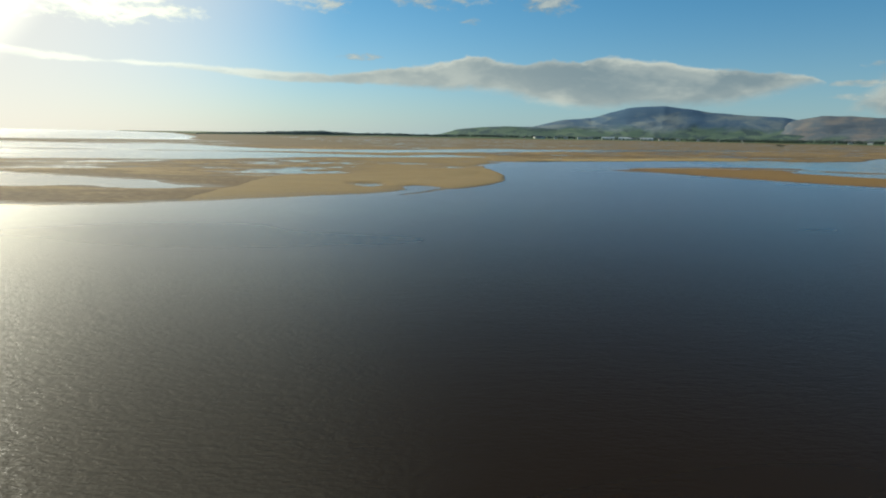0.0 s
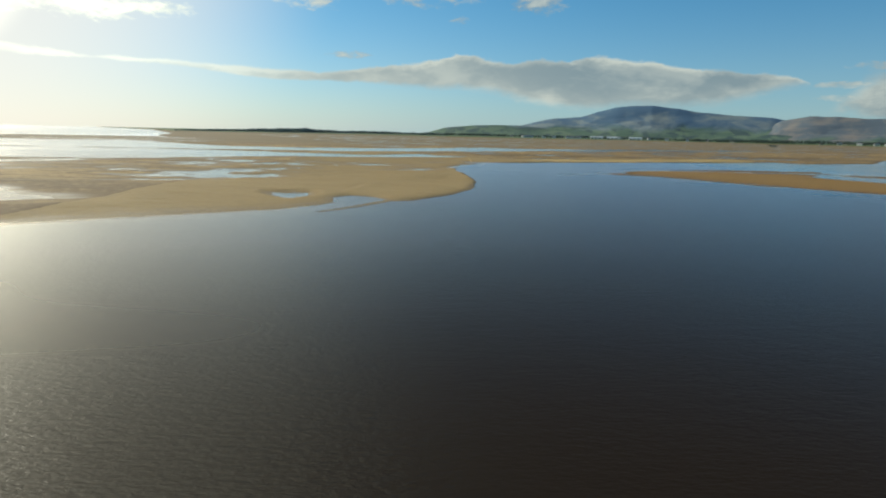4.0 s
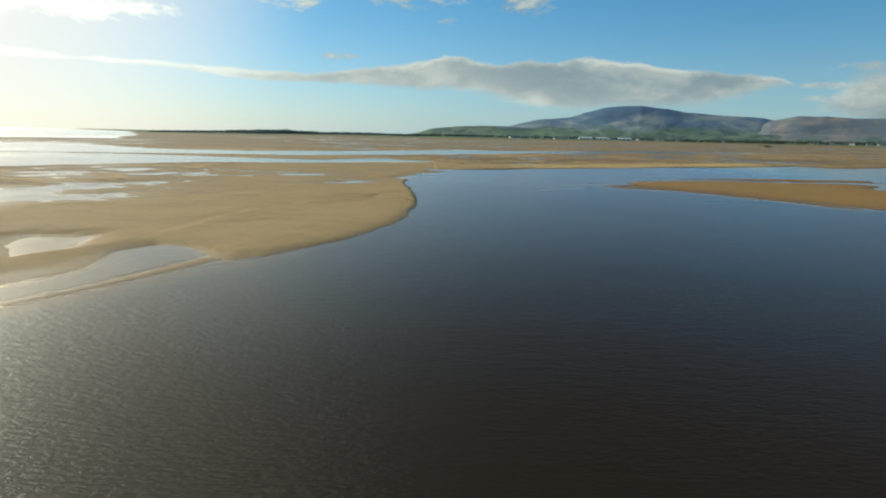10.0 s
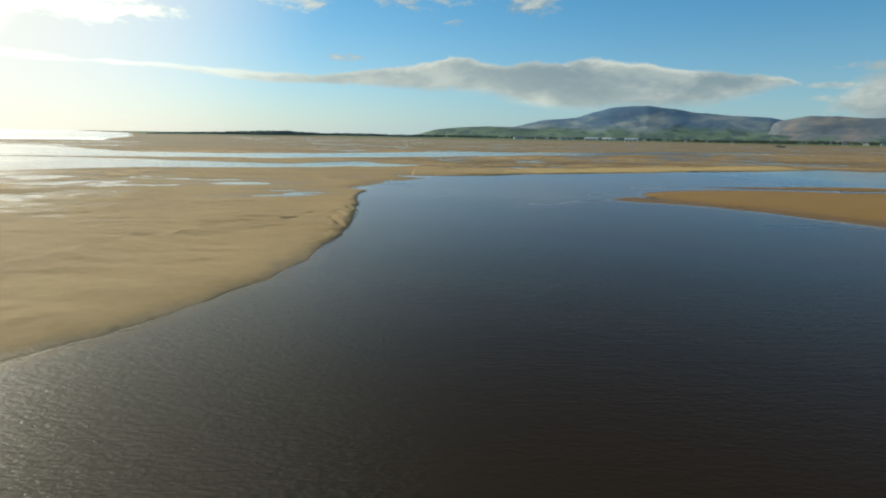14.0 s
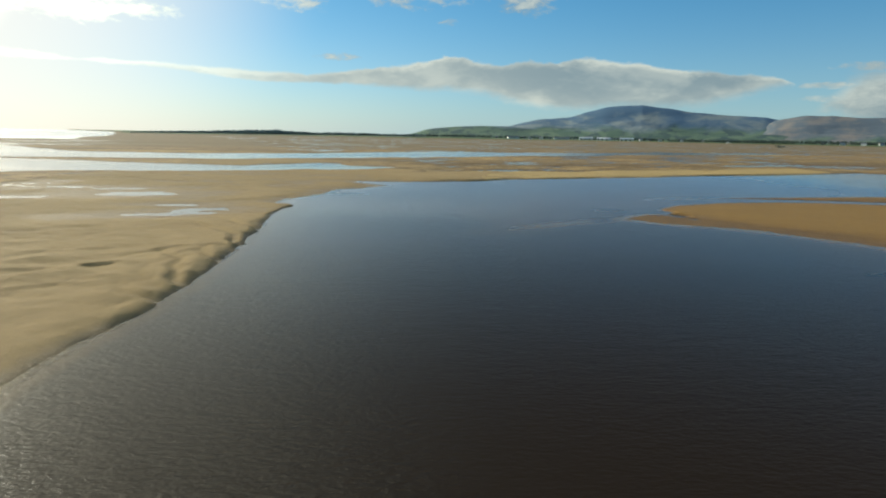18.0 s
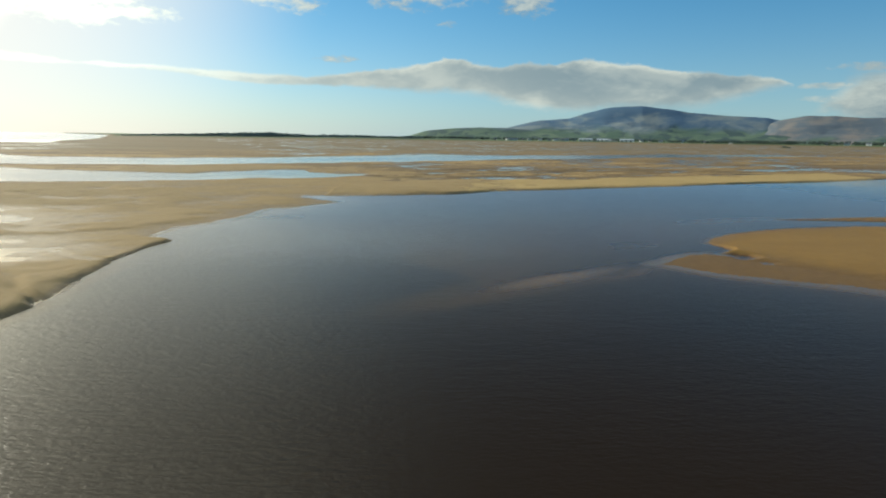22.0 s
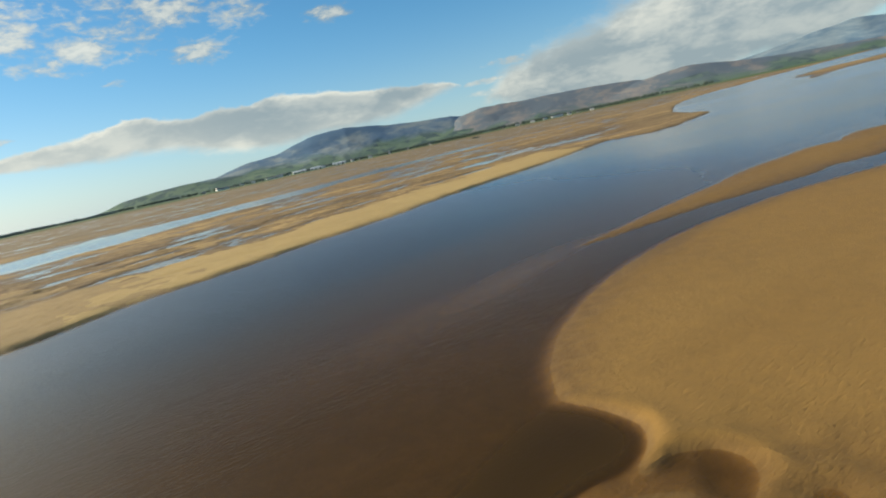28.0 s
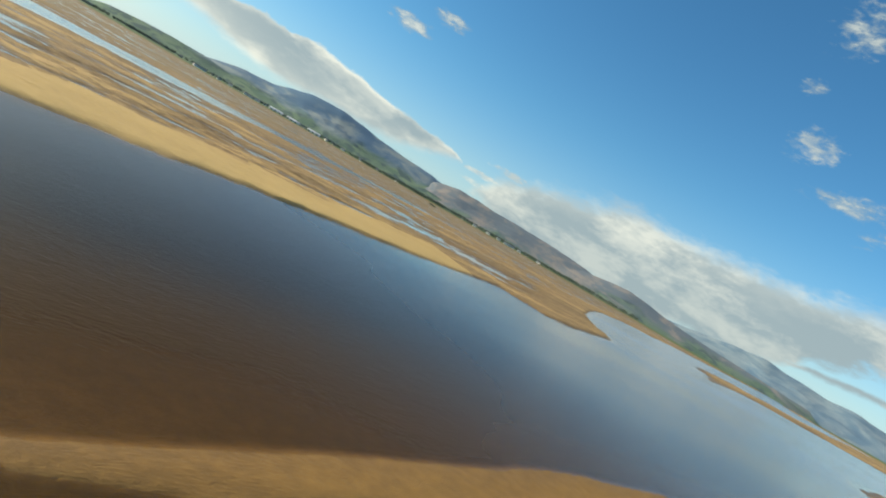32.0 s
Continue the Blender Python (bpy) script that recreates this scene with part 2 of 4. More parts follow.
def sand_material(name, dry, wet, grain=1.0):
    m, n = material(name)
    at = n.add("ShaderNodeNewGeometry").outputs["Position"]
    z = n.add("ShaderNodeSeparateXYZ", {"Vector": at}).outputs[2]
    patches = n.noise(n.stretch(at, (0.6, 1.6, 1), 0.5), 0.06, 6, 0.6, 0.5)
    mottle = n.noise(at, 0.9, 6, 0.65)
    speck = n.noise(at, 14.0, 3, 0.6)
    # sand that the tide has left wet is darker, with an uneven edge
    damp = n.remap(n.math("ADD", z, n.math("MULTIPLY", n.math("SUBTRACT", patches, 0.5), 0.5)), 0.02, 0.42)
    base = n.mix(damp, (*wet, 1), (*dry, 1))
    base = n.mix(n.remap(patches, 0.35, 0.7, 0.0, 0.35), base, (dry[0] * 0.72, dry[1] * 0.68, dry[2] * 0.6, 1))
    base = n.mix(n.remap(mottle, 0.3, 0.75, 0.0, 0.4), base, (dry[0] * 1.25, dry[1] * 1.22, dry[2] * 1.15, 1))
    base = n.mix(n.remap(speck, 0.55, 0.75, 0.0, 0.3), base, (wet[0] * 0.7, wet[1] * 0.7, wet[2] * 0.7, 1))
    pits = n.noise(at, 3.2, 4, 0.7, 0.4)
    ribs = n.noise(n.stretch(at, (1.0, 3.6, 1), 0.45), 1.5, 3, 0.55, 0.5)
    pits = n.math("ADD", pits, n.math("MULTIPLY", ribs, 1.3))
    relief = n.math("ADD", n.math("MULTIPLY", mottle, 1.0), n.math("ADD", n.math("MULTIPLY", pits, 0.8), n.math("MULTIPLY", speck, 0.18)))
    rough = n.remap(damp, 0.0, 1.0, 0.62, 0.95)
    finish(n, principled(n, base, rough, relief, 0.5 * grain, 0.09, 0.3))
    return m


SAND = sand_material("golden_sand", (0.295, 0.202, 0.085), (0.168, 0.106, 0.041), 1.6)
SAND_DRY = sand_material("dry_sand", (0.385, 0.268, 0.104), (0.20, 0.126, 0.048), 1.6)
SAND_WET = sand_material("tide_sand", (0.216, 0.123, 0.031), (0.120, 0.065, 0.0150), 1.3)


def mud_material():
    m, n = material("tidal_flat")
    at = n.add("ShaderNodeNewGeometry").outputs["Position"]
    xyz = n.add("ShaderNodeSeparateXYZ", {"Vector": at})
    long = n.stretch(at, (0.35, 1.5, 1), -0.42)
    broad = n.noise(long, 0.010, 6, 0.6, 0.4)
    mid = n.noise(long, 0.085, 7, 0.7, 0.5)
    fine = n.noise(at, 0.5, 5, 0.6)
    base = n.mix(n.remap(broad, 0.36, 0.62), (0.125, 0.078, 0.032, 1), (0.40, 0.262, 0.098, 1))
    base = n.mix(n.remap(mid, 0.46, 0.60, 0.0, 0.85), base, (0.150, 0.092, 0.037, 1))
    clump = n.noise(n.stretch(at, (0.45, 1.2, 1), -0.42), 0.30, 5, 0.7, 0.6)
    base = n.mix(n.remap(clump, 0.50, 0.60, 0.0, 0.75), base, (0.13, 0.076, 0.030, 1))
    base = n.mix(n.remap(fine, 0.45, 0.7, 0.0, 0.35), base, (0.40, 0.28, 0.125, 1))
    low = n.remap(n.math("ADD", xyz.outputs[2], n.math("MULTIPLY", n.math("SUBTRACT", mid, 0.5), 0.5)), 0.0, 0.30)
    base = n.mix(low, (0.115, 0.078, 0.038, 1), base)
    # salt marsh beyond the north channel
    marsh = n.math("MULTIPLY", n.remap(n.math("ADD", xyz.outputs[1], n.math("MULTIPLY", xyz.outputs[0], -0.3)), 640.0, 860.0), n.remap(broad, 0.38, 0.56, 0.35, 0.95))
    base = n.mix(marsh, base, n.mix(mid, (0.115, 0.082, 0.042, 1), (0.24, 0.175, 0.085, 1)))
    # pasture and woods where the land rises above the tide
    grass = n.mix(n.noise(at, 0.004, 4, 0.6), (0.045, 0.085, 0.022, 1), (0.085, 0.12, 0.035, 1))
    base = n.mix(n.remap(xyz.outputs[2], 1.6, 3.0), base, grass)
    finish(n, principled(n, base, n.remap(low, 0, 1, 0.5, 0.95), n.math("ADD", mid, n.math("MULTIPLY", fine, 0.4)), 0.5, 0.5, 0.3))
    return m


FLAT = mud_material()


def water_material():
    m, n = material("river_water")
    at = n.add("ShaderNodeNewGeometry").outputs["Position"]
    depth = n.add("ShaderNodeAttribute", attribute_name="depth").outputs["Fac"]
    wind = n.noise(n.stretch(at, (0.5, 1.4, 1), 0.5), 0.014, 2, 0.5, 0.0)
    lanes = n.remap(wind, 0.32, 0.68, 0.55, 1.10)
    w1 = n.noise(n.stretch(at, (0.7, 2.0, 1), -0.25), 0.55, 3, 0.55, 0.15)
    w2 = n.noise(n.stretch(at, (0.9, 2.2, 1), -0.15), 1.7, 4, 0.6, 0.2)
    w3 = n.noise(n.stretch(at, (1.0, 1.8, 1), 0.3), 6.0, 2, 0.6)
    height = n.math("ADD", n.math("MULTIPLY", w1, 0.7), n.math("ADD", n.math("MULTIPLY", w2, 0.85), n.math("MULTIPLY", w3, 0.10)))
    still = n.add("ShaderNodeAttribute", attribute_name="still").outputs["Fac"]
    calm = n.math("MULTIPLY", n.remap(depth, 0.0, 0.55, n.remap(still, 0.0, 1.0, 0.42, 0.08), n.remap(still, 0.0, 1.0, 1.0, 0.28)), n.remap(n.add("ShaderNodeSeparateXYZ", {"Vector": at}).outputs[0], -700.0, -300.0, 0.30, 1.0))
    # the stream breaks up over the shoal below the bend
    race = n.remap(n.vmath("LENGTH", n.stretch(n.vmath("SUBTRACT", at, (50.0, 302.0, 0.0)), (0.8, 1.3, 1), -0.3)), 6.0, 26.0, 0.8, 0.0)
    upstream = n.remap(n.add("ShaderNodeSeparateXYZ", {"Vector": at}).outputs[0], 110.0, 210.0)
    calm = n.math("MULTIPLY", calm, n.math("SUBTRACT", 1.0, n.math("MULTIPLY", upstream, 0.7)))
    chop = n.math("MULTIPLY", n.math("ADD", lanes, race), calm)
    bump = n.add("ShaderNodeBump", {"Height": height, "Strength": n.math("MULTIPLY", chop, 0.95), "Distance": 0.105}).outputs[0]
    gloss_rough = n.remap(chop, 0.0, 0.7, 0.10, 0.285)
    murk = n.math("SUBTRACT", 1.0, n.math("POWER", 2.718, n.math("MULTIPLY", n.math("ADD", depth, 0.01), -2.1)))
    tint = n.mix(n.remap(depth, 0.0, 0.8), (0.95, 0.89, 0.76, 1), (0.66, 0.50, 0.25, 1))
    clear = n.add("ShaderNodeBsdfTransparent", {"Color": tint})
    silt = n.add("ShaderNodeBsdfDiffuse", {"Color": n.mix(n.remap(depth, 0.35, 1.7), (0.058, 0.0315, 0.0052, 1), (0.0165, 0.0093, 0.0022, 1))})
    body = n.add("ShaderNodeMixShader", {0: murk, 1: clear.outputs[0], 2: silt.outputs[0]})
    gloss = n.add("ShaderNodeBsdfGlossy", {"Color": (1, 1, 1, 1), "Roughness": gloss_rough, "Normal": bump})
    soft_bump = n.add("ShaderNodeBump", {"Height": height, "Strength": n.math("MULTIPLY", chop, 0.30), "Distance": 0.095}).outputs[0]
    facing = n.add("ShaderNodeLayerWeight", {"Blend": 0.5, "Normal": soft_bump}).outputs["Facing"]
    # short steep waves on the open sea mirror less of the horizon
    power = n.math("ADD", n.remap(still, 0.0, 1.0, 7.25, 6.8), n.remap(n.add("ShaderNodeSeparateXYZ", {"Vector": at}).outputs[0], -900.0, -350.0, 10.0, 0.0))
    power = n.math("SUBTRACT", power, n.math("MULTIPLY", upstream, 1.9))
    fres = n.math("ADD", n.math("MULTIPLY", n.math("POWER", facing, power), 0.965), 0.0225)
    finish(n, n.add("ShaderNodeMixShader", {0: fres, 1: body.outputs[0], 2: gloss.outputs[0]}).outputs[0])
    return m


WATER = water_material()


# ---- the plan of the estuary, in metres ----
def outline(text, rounds=0):
    """An outline from its corners, which rounds of cutting make smooth."""
    p = np.array([[float(v) for v in q.split(",")] for q in text.split()])
    for _ in range(rounds):
        q = np.roll(p, -1, 0)
        p = np.stack([0.8 * p + 0.2 * q, 0.2 * p + 0.8 * q], 1).reshape(-1, 2)
    return p


# the north side: sandbank along the river, then the far shore up to the head of the estuary
NORTH = outline("-900,-200 -420,20 -180,90 -100,124 -88,123 -70,129 -53,139 -35,150 -21,159 -15,166 -12,172 -13.5,182 -10.5,186.5 -6,185 -2,180.5 0,177.8 2,177.2 5.4,179.8 8.6,183.8 12.4,189.6 15,195 "
                "19,204 22,217 23.5,233 23.2,250 22,263 21,277 18.5,290 19.5,303.5 15.5,306.5 15,315 19,320 21,326 23,339 28,341 35,352 26,360 24,365 34,365 41,367")
NORTH_B = outline("58,373 77,385 111,397 130,404 151,415 191,431 251,459 262,444 278,446 296,455 312,462 330,471 345,484 352,497 395,545 460,598 518,642 600,700 720,770 1326,1006 2300,1350 4900,2200 4950,4950 -4950,4950 -2800,4950 "
                  "-1350,2900 -640,1500 -480,1080 -410,980 -520,950 -700,840 -573,754 -800,600 -4900,300 -4900,-200")
NORTH = np.concatenate([NORTH, NORTH_B])
# low steps on the north bank, the sand higher on the left hand: points, depth of the step
STEPS = (([(3.6, 244.6), (6.2, 245.4), (9.0, 246.8)], 0.34), ([(11.1, 245.6), (12.6, 247.2), (14.4, 247.9)], 0.46), ([(5.6, 255.4), (8.9, 255.9)], 0.24), ([(11.4, 249.4), (12.2, 252.5), (13.9, 254.8), (16.9, 258.5)], 0.24),
         ([(-8, 262.6), (-1.3, 263.1), (3.3, 267.8)], 0.16), ([(-8.2, 269.3), (-2.8, 273.4), (2.1, 278.4)], 0.14), ([(-27.7, 206.5), (-24.2, 215.9), (-20, 227.6)], 0.10), ([(-43.2, 215.5), (-29, 195.6), (-21.6, 190.2), (-15.6, 184.4)], -0.16),
         ([(8, 236), (12, 239), (15, 240.5)], 0.14), ([(-4, 286), (2, 284), (9, 287)], 0.13))
# rills that drain over the cut edge: points, depth
RILLS = (([(22.6, 260), (20.9, 263.2), (19.4, 267.4), (17.2, 270.5), (13.4, 273.3), (10.8, 276.9), (5, 279)], 0.36), ([(22.6, 241.6), (21.2, 244.5), (20.1, 248.2), (19.6, 251), (17.8, 252.4), (15, 256)], 0.34), ([(22.3, 252), (19.5, 255), (18.5, 259)], 0.22),
         ([(21.4, 273), (18, 276), (12.5, 283.2), (8, 284)], 0.30), ([(18.6, 290), (14, 291), (9, 295)], 0.28), ([(23.3, 236), (20, 237.5), (17, 241)], 0.24))
SIDE = [(102, 320), (112, 324), (124, 326.5), (138, 325.8), (150, 324.2), (162, 321.6), (174, 321.8), (186, 320.5), (194, 317)]
CREST = [(-12.5, 187.1), (-10.4, 198), (-9.2, 207), (-5.4, 219.5), (-0.1, 230.2), (5.6, 239.6), (11.6, 247.2), (17.2, 258)]
FINGER = outline("-14,155.3 -7,166.3 -1,179.5 2,179.5 0.5,177 -6,165 -10,158.5", 2)
BANK = outline("93.7,304.0 94.2,305.2 96,308 98.5,310.6 101,312.7 108,316.8 114,319.4 126,322.6 138,323 147,322 160,318.5 168,319.5 176,320.5 184,316 187,311 183,306 176,301 173,292 184,272 "
               "205,250 250,215 240,175 195,187 158,209 134,232 125,249 116,264 105,279 98.5,287.6 96.4,290.0 94.7,290.3 95.9,291.8 95.2,292.7 92.8,293.0 94.7,293.9 95.5,295.0 95.0,296.4 93.9,297.3 91.4,297.3 93.4,298.1 94.8,299.6 94.5,301.8", 2)
TERRACE = outline("79.2,290.8 81.8,292.8 85.8,296.8 88.6,298.0 90.4,298.0 92.5,296.8 97.0,294.0 106,282 116,268 124,252 130,240 124,236 114,254 105,270 96,279.6 89.4,282.3 85.2,284.6 83.2,287 81.4,289.4", 2)
BAR = outline("117.5,330 121,330.8 128,332.0 140,334.7 151,336.6 157,338.2 163.7,339.2 171.1,339.2 180.4,339.8 185.2,337.0 187.9,338.6 193.8,339.5 200,338.2 203.2,334.6 201.1,332.3 198.3,329.1 196.7,325.6 200.3,321.5 197.8,320.8 "
              "194.8,324.2 190.3,325.6 184,325.4 178.7,326.2 175.9,324 171.4,323.4 166.9,323.3 163.6,324.3 160.8,325.8 155.3,325.1 149.9,326.1 146,326.8 138,328 130,328.8 122,329.2", 1)
ISLET = outline("205,317.2 210,311.5 222,309 230,298 214,296 200,303 196,308.5 195.4,310.5 197.6,312.6 201.6,313.4 203.5,315", 1)
FAR_BAR = outline("418,392 452,395 476,378 520,352 650,300 600,200 400,220 263,300 261,318 265,322 261.2,323.2 268,326.4 277,335.7 291.8,342.6 321.7,352.5 348.3,357 350,363 384.5,380", 1)
MID_BAR = outline("669,633 655.7,600 551,546 581,553 655,583 744,598 893,577 1035,536 1306,519 1500,480 2300,700 2500,900 2000,900 1500,790 1196,714 947,720 809,695", 1)
EAST = outline("4900,1500 3300,1400 2500,1290 2150,1150 2250,900 2450,560 2500,300 2300,-300 1500,-1500 1500,-4900 4900,-4900")
# water inside the north shore
CHANNEL = outline("470,815 329,812 219,740 118,700 57,694 -2,634 -45,590 -100,570 -169,562 -242,625 -327,700 -392,662 -560,690 -900,640 -4900,700 -4900,330 -600,455 -200,474 -115,484 -86,491 "
                  "-53,496 -23,513 12,541 57,568 107,612 167,638 225,686 330,745 470,800")
BACKWATER = outline("33,441 20,426 12,421 -3,417 -16,410 -29,404.5 -42,400 -54,397 -66,395 -89,380 -104,368 -119,355 -130,340 -150,330 -200,320 -600,250 -4900,150 -4900,310 -600,440 -250,466 "
                    "-157,470 -110,458 -92,450 -80,449 -65,443 -50,443 -38,440 -29,439 -24,451 -17,459 -4,469 5,468 8,455 20,447 30,448")
SHELF = outline("116,331 109,333 100,334.5 92,332.5 84.7,331 78,328 72,326 66,323.5 61,321 57,316 55,311 54,305 52.5,299 52,294.5 54.6,290.2 57.4,287.9 60.3,283.9 61.5,281.4 63.8,279.8 65.5,280.6 69,282.3 "
                "72,284.2 75,284.3 78,287 80.2,289.4 82,289.2 84,286.5 85.5,284 89.6,281.6 96,279 104,268 112,254 124,236 150,215 190,190 250,190 260,230 240,310 216,342 190,346 150,346 130,341 120,336", 1)
TROUGH = outline("94.5,302.6 94.0,303.9 93.0,304.7 90.6,304.2 88.1,303.2 82.3,301 77,298.3 72.5,295.8 68.6,292.6 66.3,290.1 64,287 66,286 70,287 75.1,289 80,292 83.5,295 87.6,297.9 90.5,298.4 92.6,298.1 94.0,299.3 94.6,300.8", 1)
LAGOON = outline("-175,216 -123,199 -103,191 -68,168.5 -86,163 -108,170 -123,163 -165,170")
POOL = outline("-29,185 -29.5,190.5 -22,191.5 -20,184 -23.5,178")


def inside_distance(poly, X, Y):
    """Distance to an outline: positive inside, negative outside. Far from a small outline it is only rough."""
    (bx0, by0), (bx1, by1) = poly.min(0) - 90, poly.max(0) + 90
    if bx1 - bx0 < 1500:
        near_it = (X > bx0) & (X < bx1) & (Y > by0) & (Y < by1)
        if not near_it.all():
            rough_far = np.maximum(np.maximum(bx0 - X, X - bx1), np.maximum(by0 - Y, Y - by1))
            out = -90 - np.maximum(rough_far, 0)
            if near_it.any():
                out[near_it] = inside_distance(poly, X[near_it], Y[near_it])
            return out
    best = np.full(X.shape, 1e12, dtype=np.float64)
    odd = np.zeros(X.shape, bool)
    for (x0, y0), (x1, y1) in zip(poly, np.roll(poly, -1, 0)):
        dx, dy = x1 - x0, y1 - y0
        u = np.clip(((X - x0) * dx + (Y - y0) * dy) / (dx * dx + dy * dy), 0, 1)
        best = np.minimum(best, (X - x0 - u * dx) ** 2 + (Y - y0 - u * dy) ** 2)
        if dy:
            odd ^= ((Y >= y0) != (Y >= y1)) & (X < x0 + (Y - y0) * dx / dy)
    return np.where(odd, 1, -1) * np.sqrt(best)


def wobble(X, Y, size, seed, octaves=4):
    """Smooth random relief from -1 to 1, with waves of about that size."""
    rng = np.random.RandomState(seed)
    X, Y = X.astype(np.float32), Y.astype(np.float32)
    total, amp, norm = np.zeros(X.shape, np.float32), 1.0, 0.0
    for _ in range(octaves):
        table = (rng.rand(257, 257) * 2 - 1).astype(np.float32).ravel()
        u, v = X / np.float32(size) + np.float32(rng.rand() * 200), Y / np.float32(size) + np.float32(rng.rand() * 200)
        fu, fv = np.floor(u), np.floor(v)
        a, b = u - fu, v - fv
        a, b = a * a * (3 - 2 * a), b * b * (3 - 2 * b)
        k = (fu.astype(np.int32) & 255) * 257 + (fv.astype(np.int32) & 255)
        p, q = table[k], table[k + 1]
        p += a * (table[k + 257] - p)
        q += a * (table[k + 258] - q)
        total += np.float32(amp) * (p + b * (q - p))
        norm += amp
        amp, size = amp * 0.55, size / 2.1
    return total / np.float32(norm) * np.float32(1.6)


def along(points, X, Y):
    """Distance from a line of points, positive on its right hand, and the share of the line passed, from 0 to 1."""
    p = np.array(points, float)
    best, q, share = np.full(X.shape, 1e12), np.zeros(X.shape), np.zeros(X.shape)
    for k in range(len(p) - 1):
        dx, dy = p[k + 1] - p[k]
        u = np.clip(((X - p[k, 0]) * dx + (Y - p[k, 1]) * dy) / (dx * dx + dy * dy), 0, 1)
        ex, ey = X - p[k, 0] - u * dx, Y - p[k, 1] - u * dy
        d2 = ex * ex + ey * ey
        near_it = d2 < best
        best = np.where(near_it, d2, best)
        q = np.where(near_it, np.sqrt(d2) * np.where(ex * dy - ey * dx > 0, 1, -1), q)
        share = np.where(near_it, (k + u) / (len(p) - 1), share)
    return q, share


def window(points, X, Y, reach):
    p = np.array(points, float)
    return (X > p[:, 0].min() - reach) & (X < p[:, 0].max() + reach) & (Y > p[:, 1].min() - reach) & (Y < p[:, 1].max() + reach)


def shore(sd, high, inner, slope, deep, reach):
    """A bank's section: rises to high within inner metres, falls away under water."""
    up = high * (1 - np.exp(-np.maximum(sd, 0) / inner))
    out = np.maximum(-sd, 0)
    down = -slope * out - (deep * (1 - np.exp(-(out / reach) ** 2)))
    return np.where(sd > 0, up, np.maximum(down, -3.0))


FEATURES = ("north", "bank", "bar", "terrace", "finger", "islet", "far_bar", "mid_bar")


def height(X, Y, fine=True):
    """The ground's height over the water, and the distances to each bank's outline."""
    jit = 0.5 * wobble(X, Y, 5.0, 3, 3)
    far = np.clip((Y - 380) / 300, 0, 1)
    jit = jit + np.clip((Y - 355) / 12, 0, 1) * (1 - far) * (1.3 * wobble(X, Y, 11, 5, 3) + 0.8)
    jit = jit + far * np.clip((Y - 560) / 300, 0.12, 1) * 8 * wobble(X, Y, 90, 4, 4)
    d = {}
    n0 = inside_distance(NORTH, X, Y) + jit
    d["north"], d["bank"] = n0, inside_distance(BANK, X, Y) + 0.12 * jit
    d["bar"], d["terrace"] = inside_distance(BAR, X, Y) + 0.3 * jit, inside_distance(TERRACE, X, Y) + 0.5 * jit
    d["finger"], d["islet"] = inside_distance(FINGER, X, Y) + 0.25 * jit, inside_distance(ISLET, X, Y) + 0.5 * jit
    d["far_bar"], d["mid_bar"] = inside_distance(FAR_BAR, X, Y) + 2 * jit, inside_distance(MID_BAR, X, Y) + 4 * jit
    # the north bank is cut to a small cliff where the river bends against it, and scalloped along the far shore
    cliff = np.clip((Y - 218) / 20, 0, 1) * np.clip((309 - Y) / 6, 0, 1) * (X < 60)
    smooth_edge = np.clip((Y - 174) / 10, 0, 1) * (1 - cliff) * (Y < 300)
    brink = np.clip((Y - 362) / 12, 0, 1) * np.clip((760 - Y) / 100, 0, 1) * (X > 30)
    crisp = shore(n0, 0.58, 0.75, 0.45, 2.2, 4.0)
    H = shore(n0, np.where((Y > 305) & (X > -70), 0.32, 0.46), 6.0, 0.14, 2.2, 12.0) * (1 - cliff - smooth_edge - brink) + cliff * crisp + smooth_edge * shore(n0, 0.62, 2.6, 0.45, 2.2, 5.0) + brink * shore(n0, 0.62, 1.3 + 0.8 * wobble(X, Y, 17, 6, 2), 0.16, 2.2, 9.0)
    ripple = wobble(X + 0.5 * Y, 1.8 * Y, 2.8, 42, 3)
    H = np.where(n0 > 0, H + np.minimum(n0 / 12, 1) * (0.14 * wobble(X, Y, 30, 7, 4) + (0.12 + 0.09 * cliff) * wobble(X + 0.4 * Y, 2.0 * Y, 6, 8, 5)) + np.minimum(n0 / 5, 1) * (0.045 + 0.04 * np.clip((Y - 240) / 40, 0, 1)) * ripple, H)
    muddy = np.clip((Y - 300) / 12, 0, 1) * np.clip((400 - Y) / 25, 0, 1) * (X < 70)
    H = np.where(n0 > 0, H + muddy * np.minimum(n0 / 5, 1) * (0.34 * wobble(X / 1.6, Y, 8, 26, 4)), H)
    H = np.where(n0 > 3, np.maximum(H, 0.06 + 0.03 * ripple), H)
    # flats beyond the bank: low ridges with standing water between
    U, V = 0.91 * X + 0.41 * Y, -0.41 * X + 0.91 * Y
    flat = np.clip((n0 - 24) / 14, 0, 1) * np.clip((U - 185) / 60, 0, 1)
    H = np.where(flat > 0, H * (1 - flat) + flat * (0.20 + 0.46 * wobble(U / 2.2, V, 14, 11, 5) + 0.26 * wobble(U / 1.5, V, 3.5, 37, 3)), H)
    west = np.clip((n0 - 30) / 30, 0, 1) * np.clip((120 - U) / 60, 0, 1) * np.clip((V - 190) / 40, 0, 1)
    H = H - west * 0.30 * (1 + 0.9 * wobble(U / 3.5, V, 26, 12, 4))
    # lumps of mud with pools between, west of the sandbank
    lumps = np.exp(-((X + 76) / 34) ** 2 - ((Y - 258) / 42) ** 2)
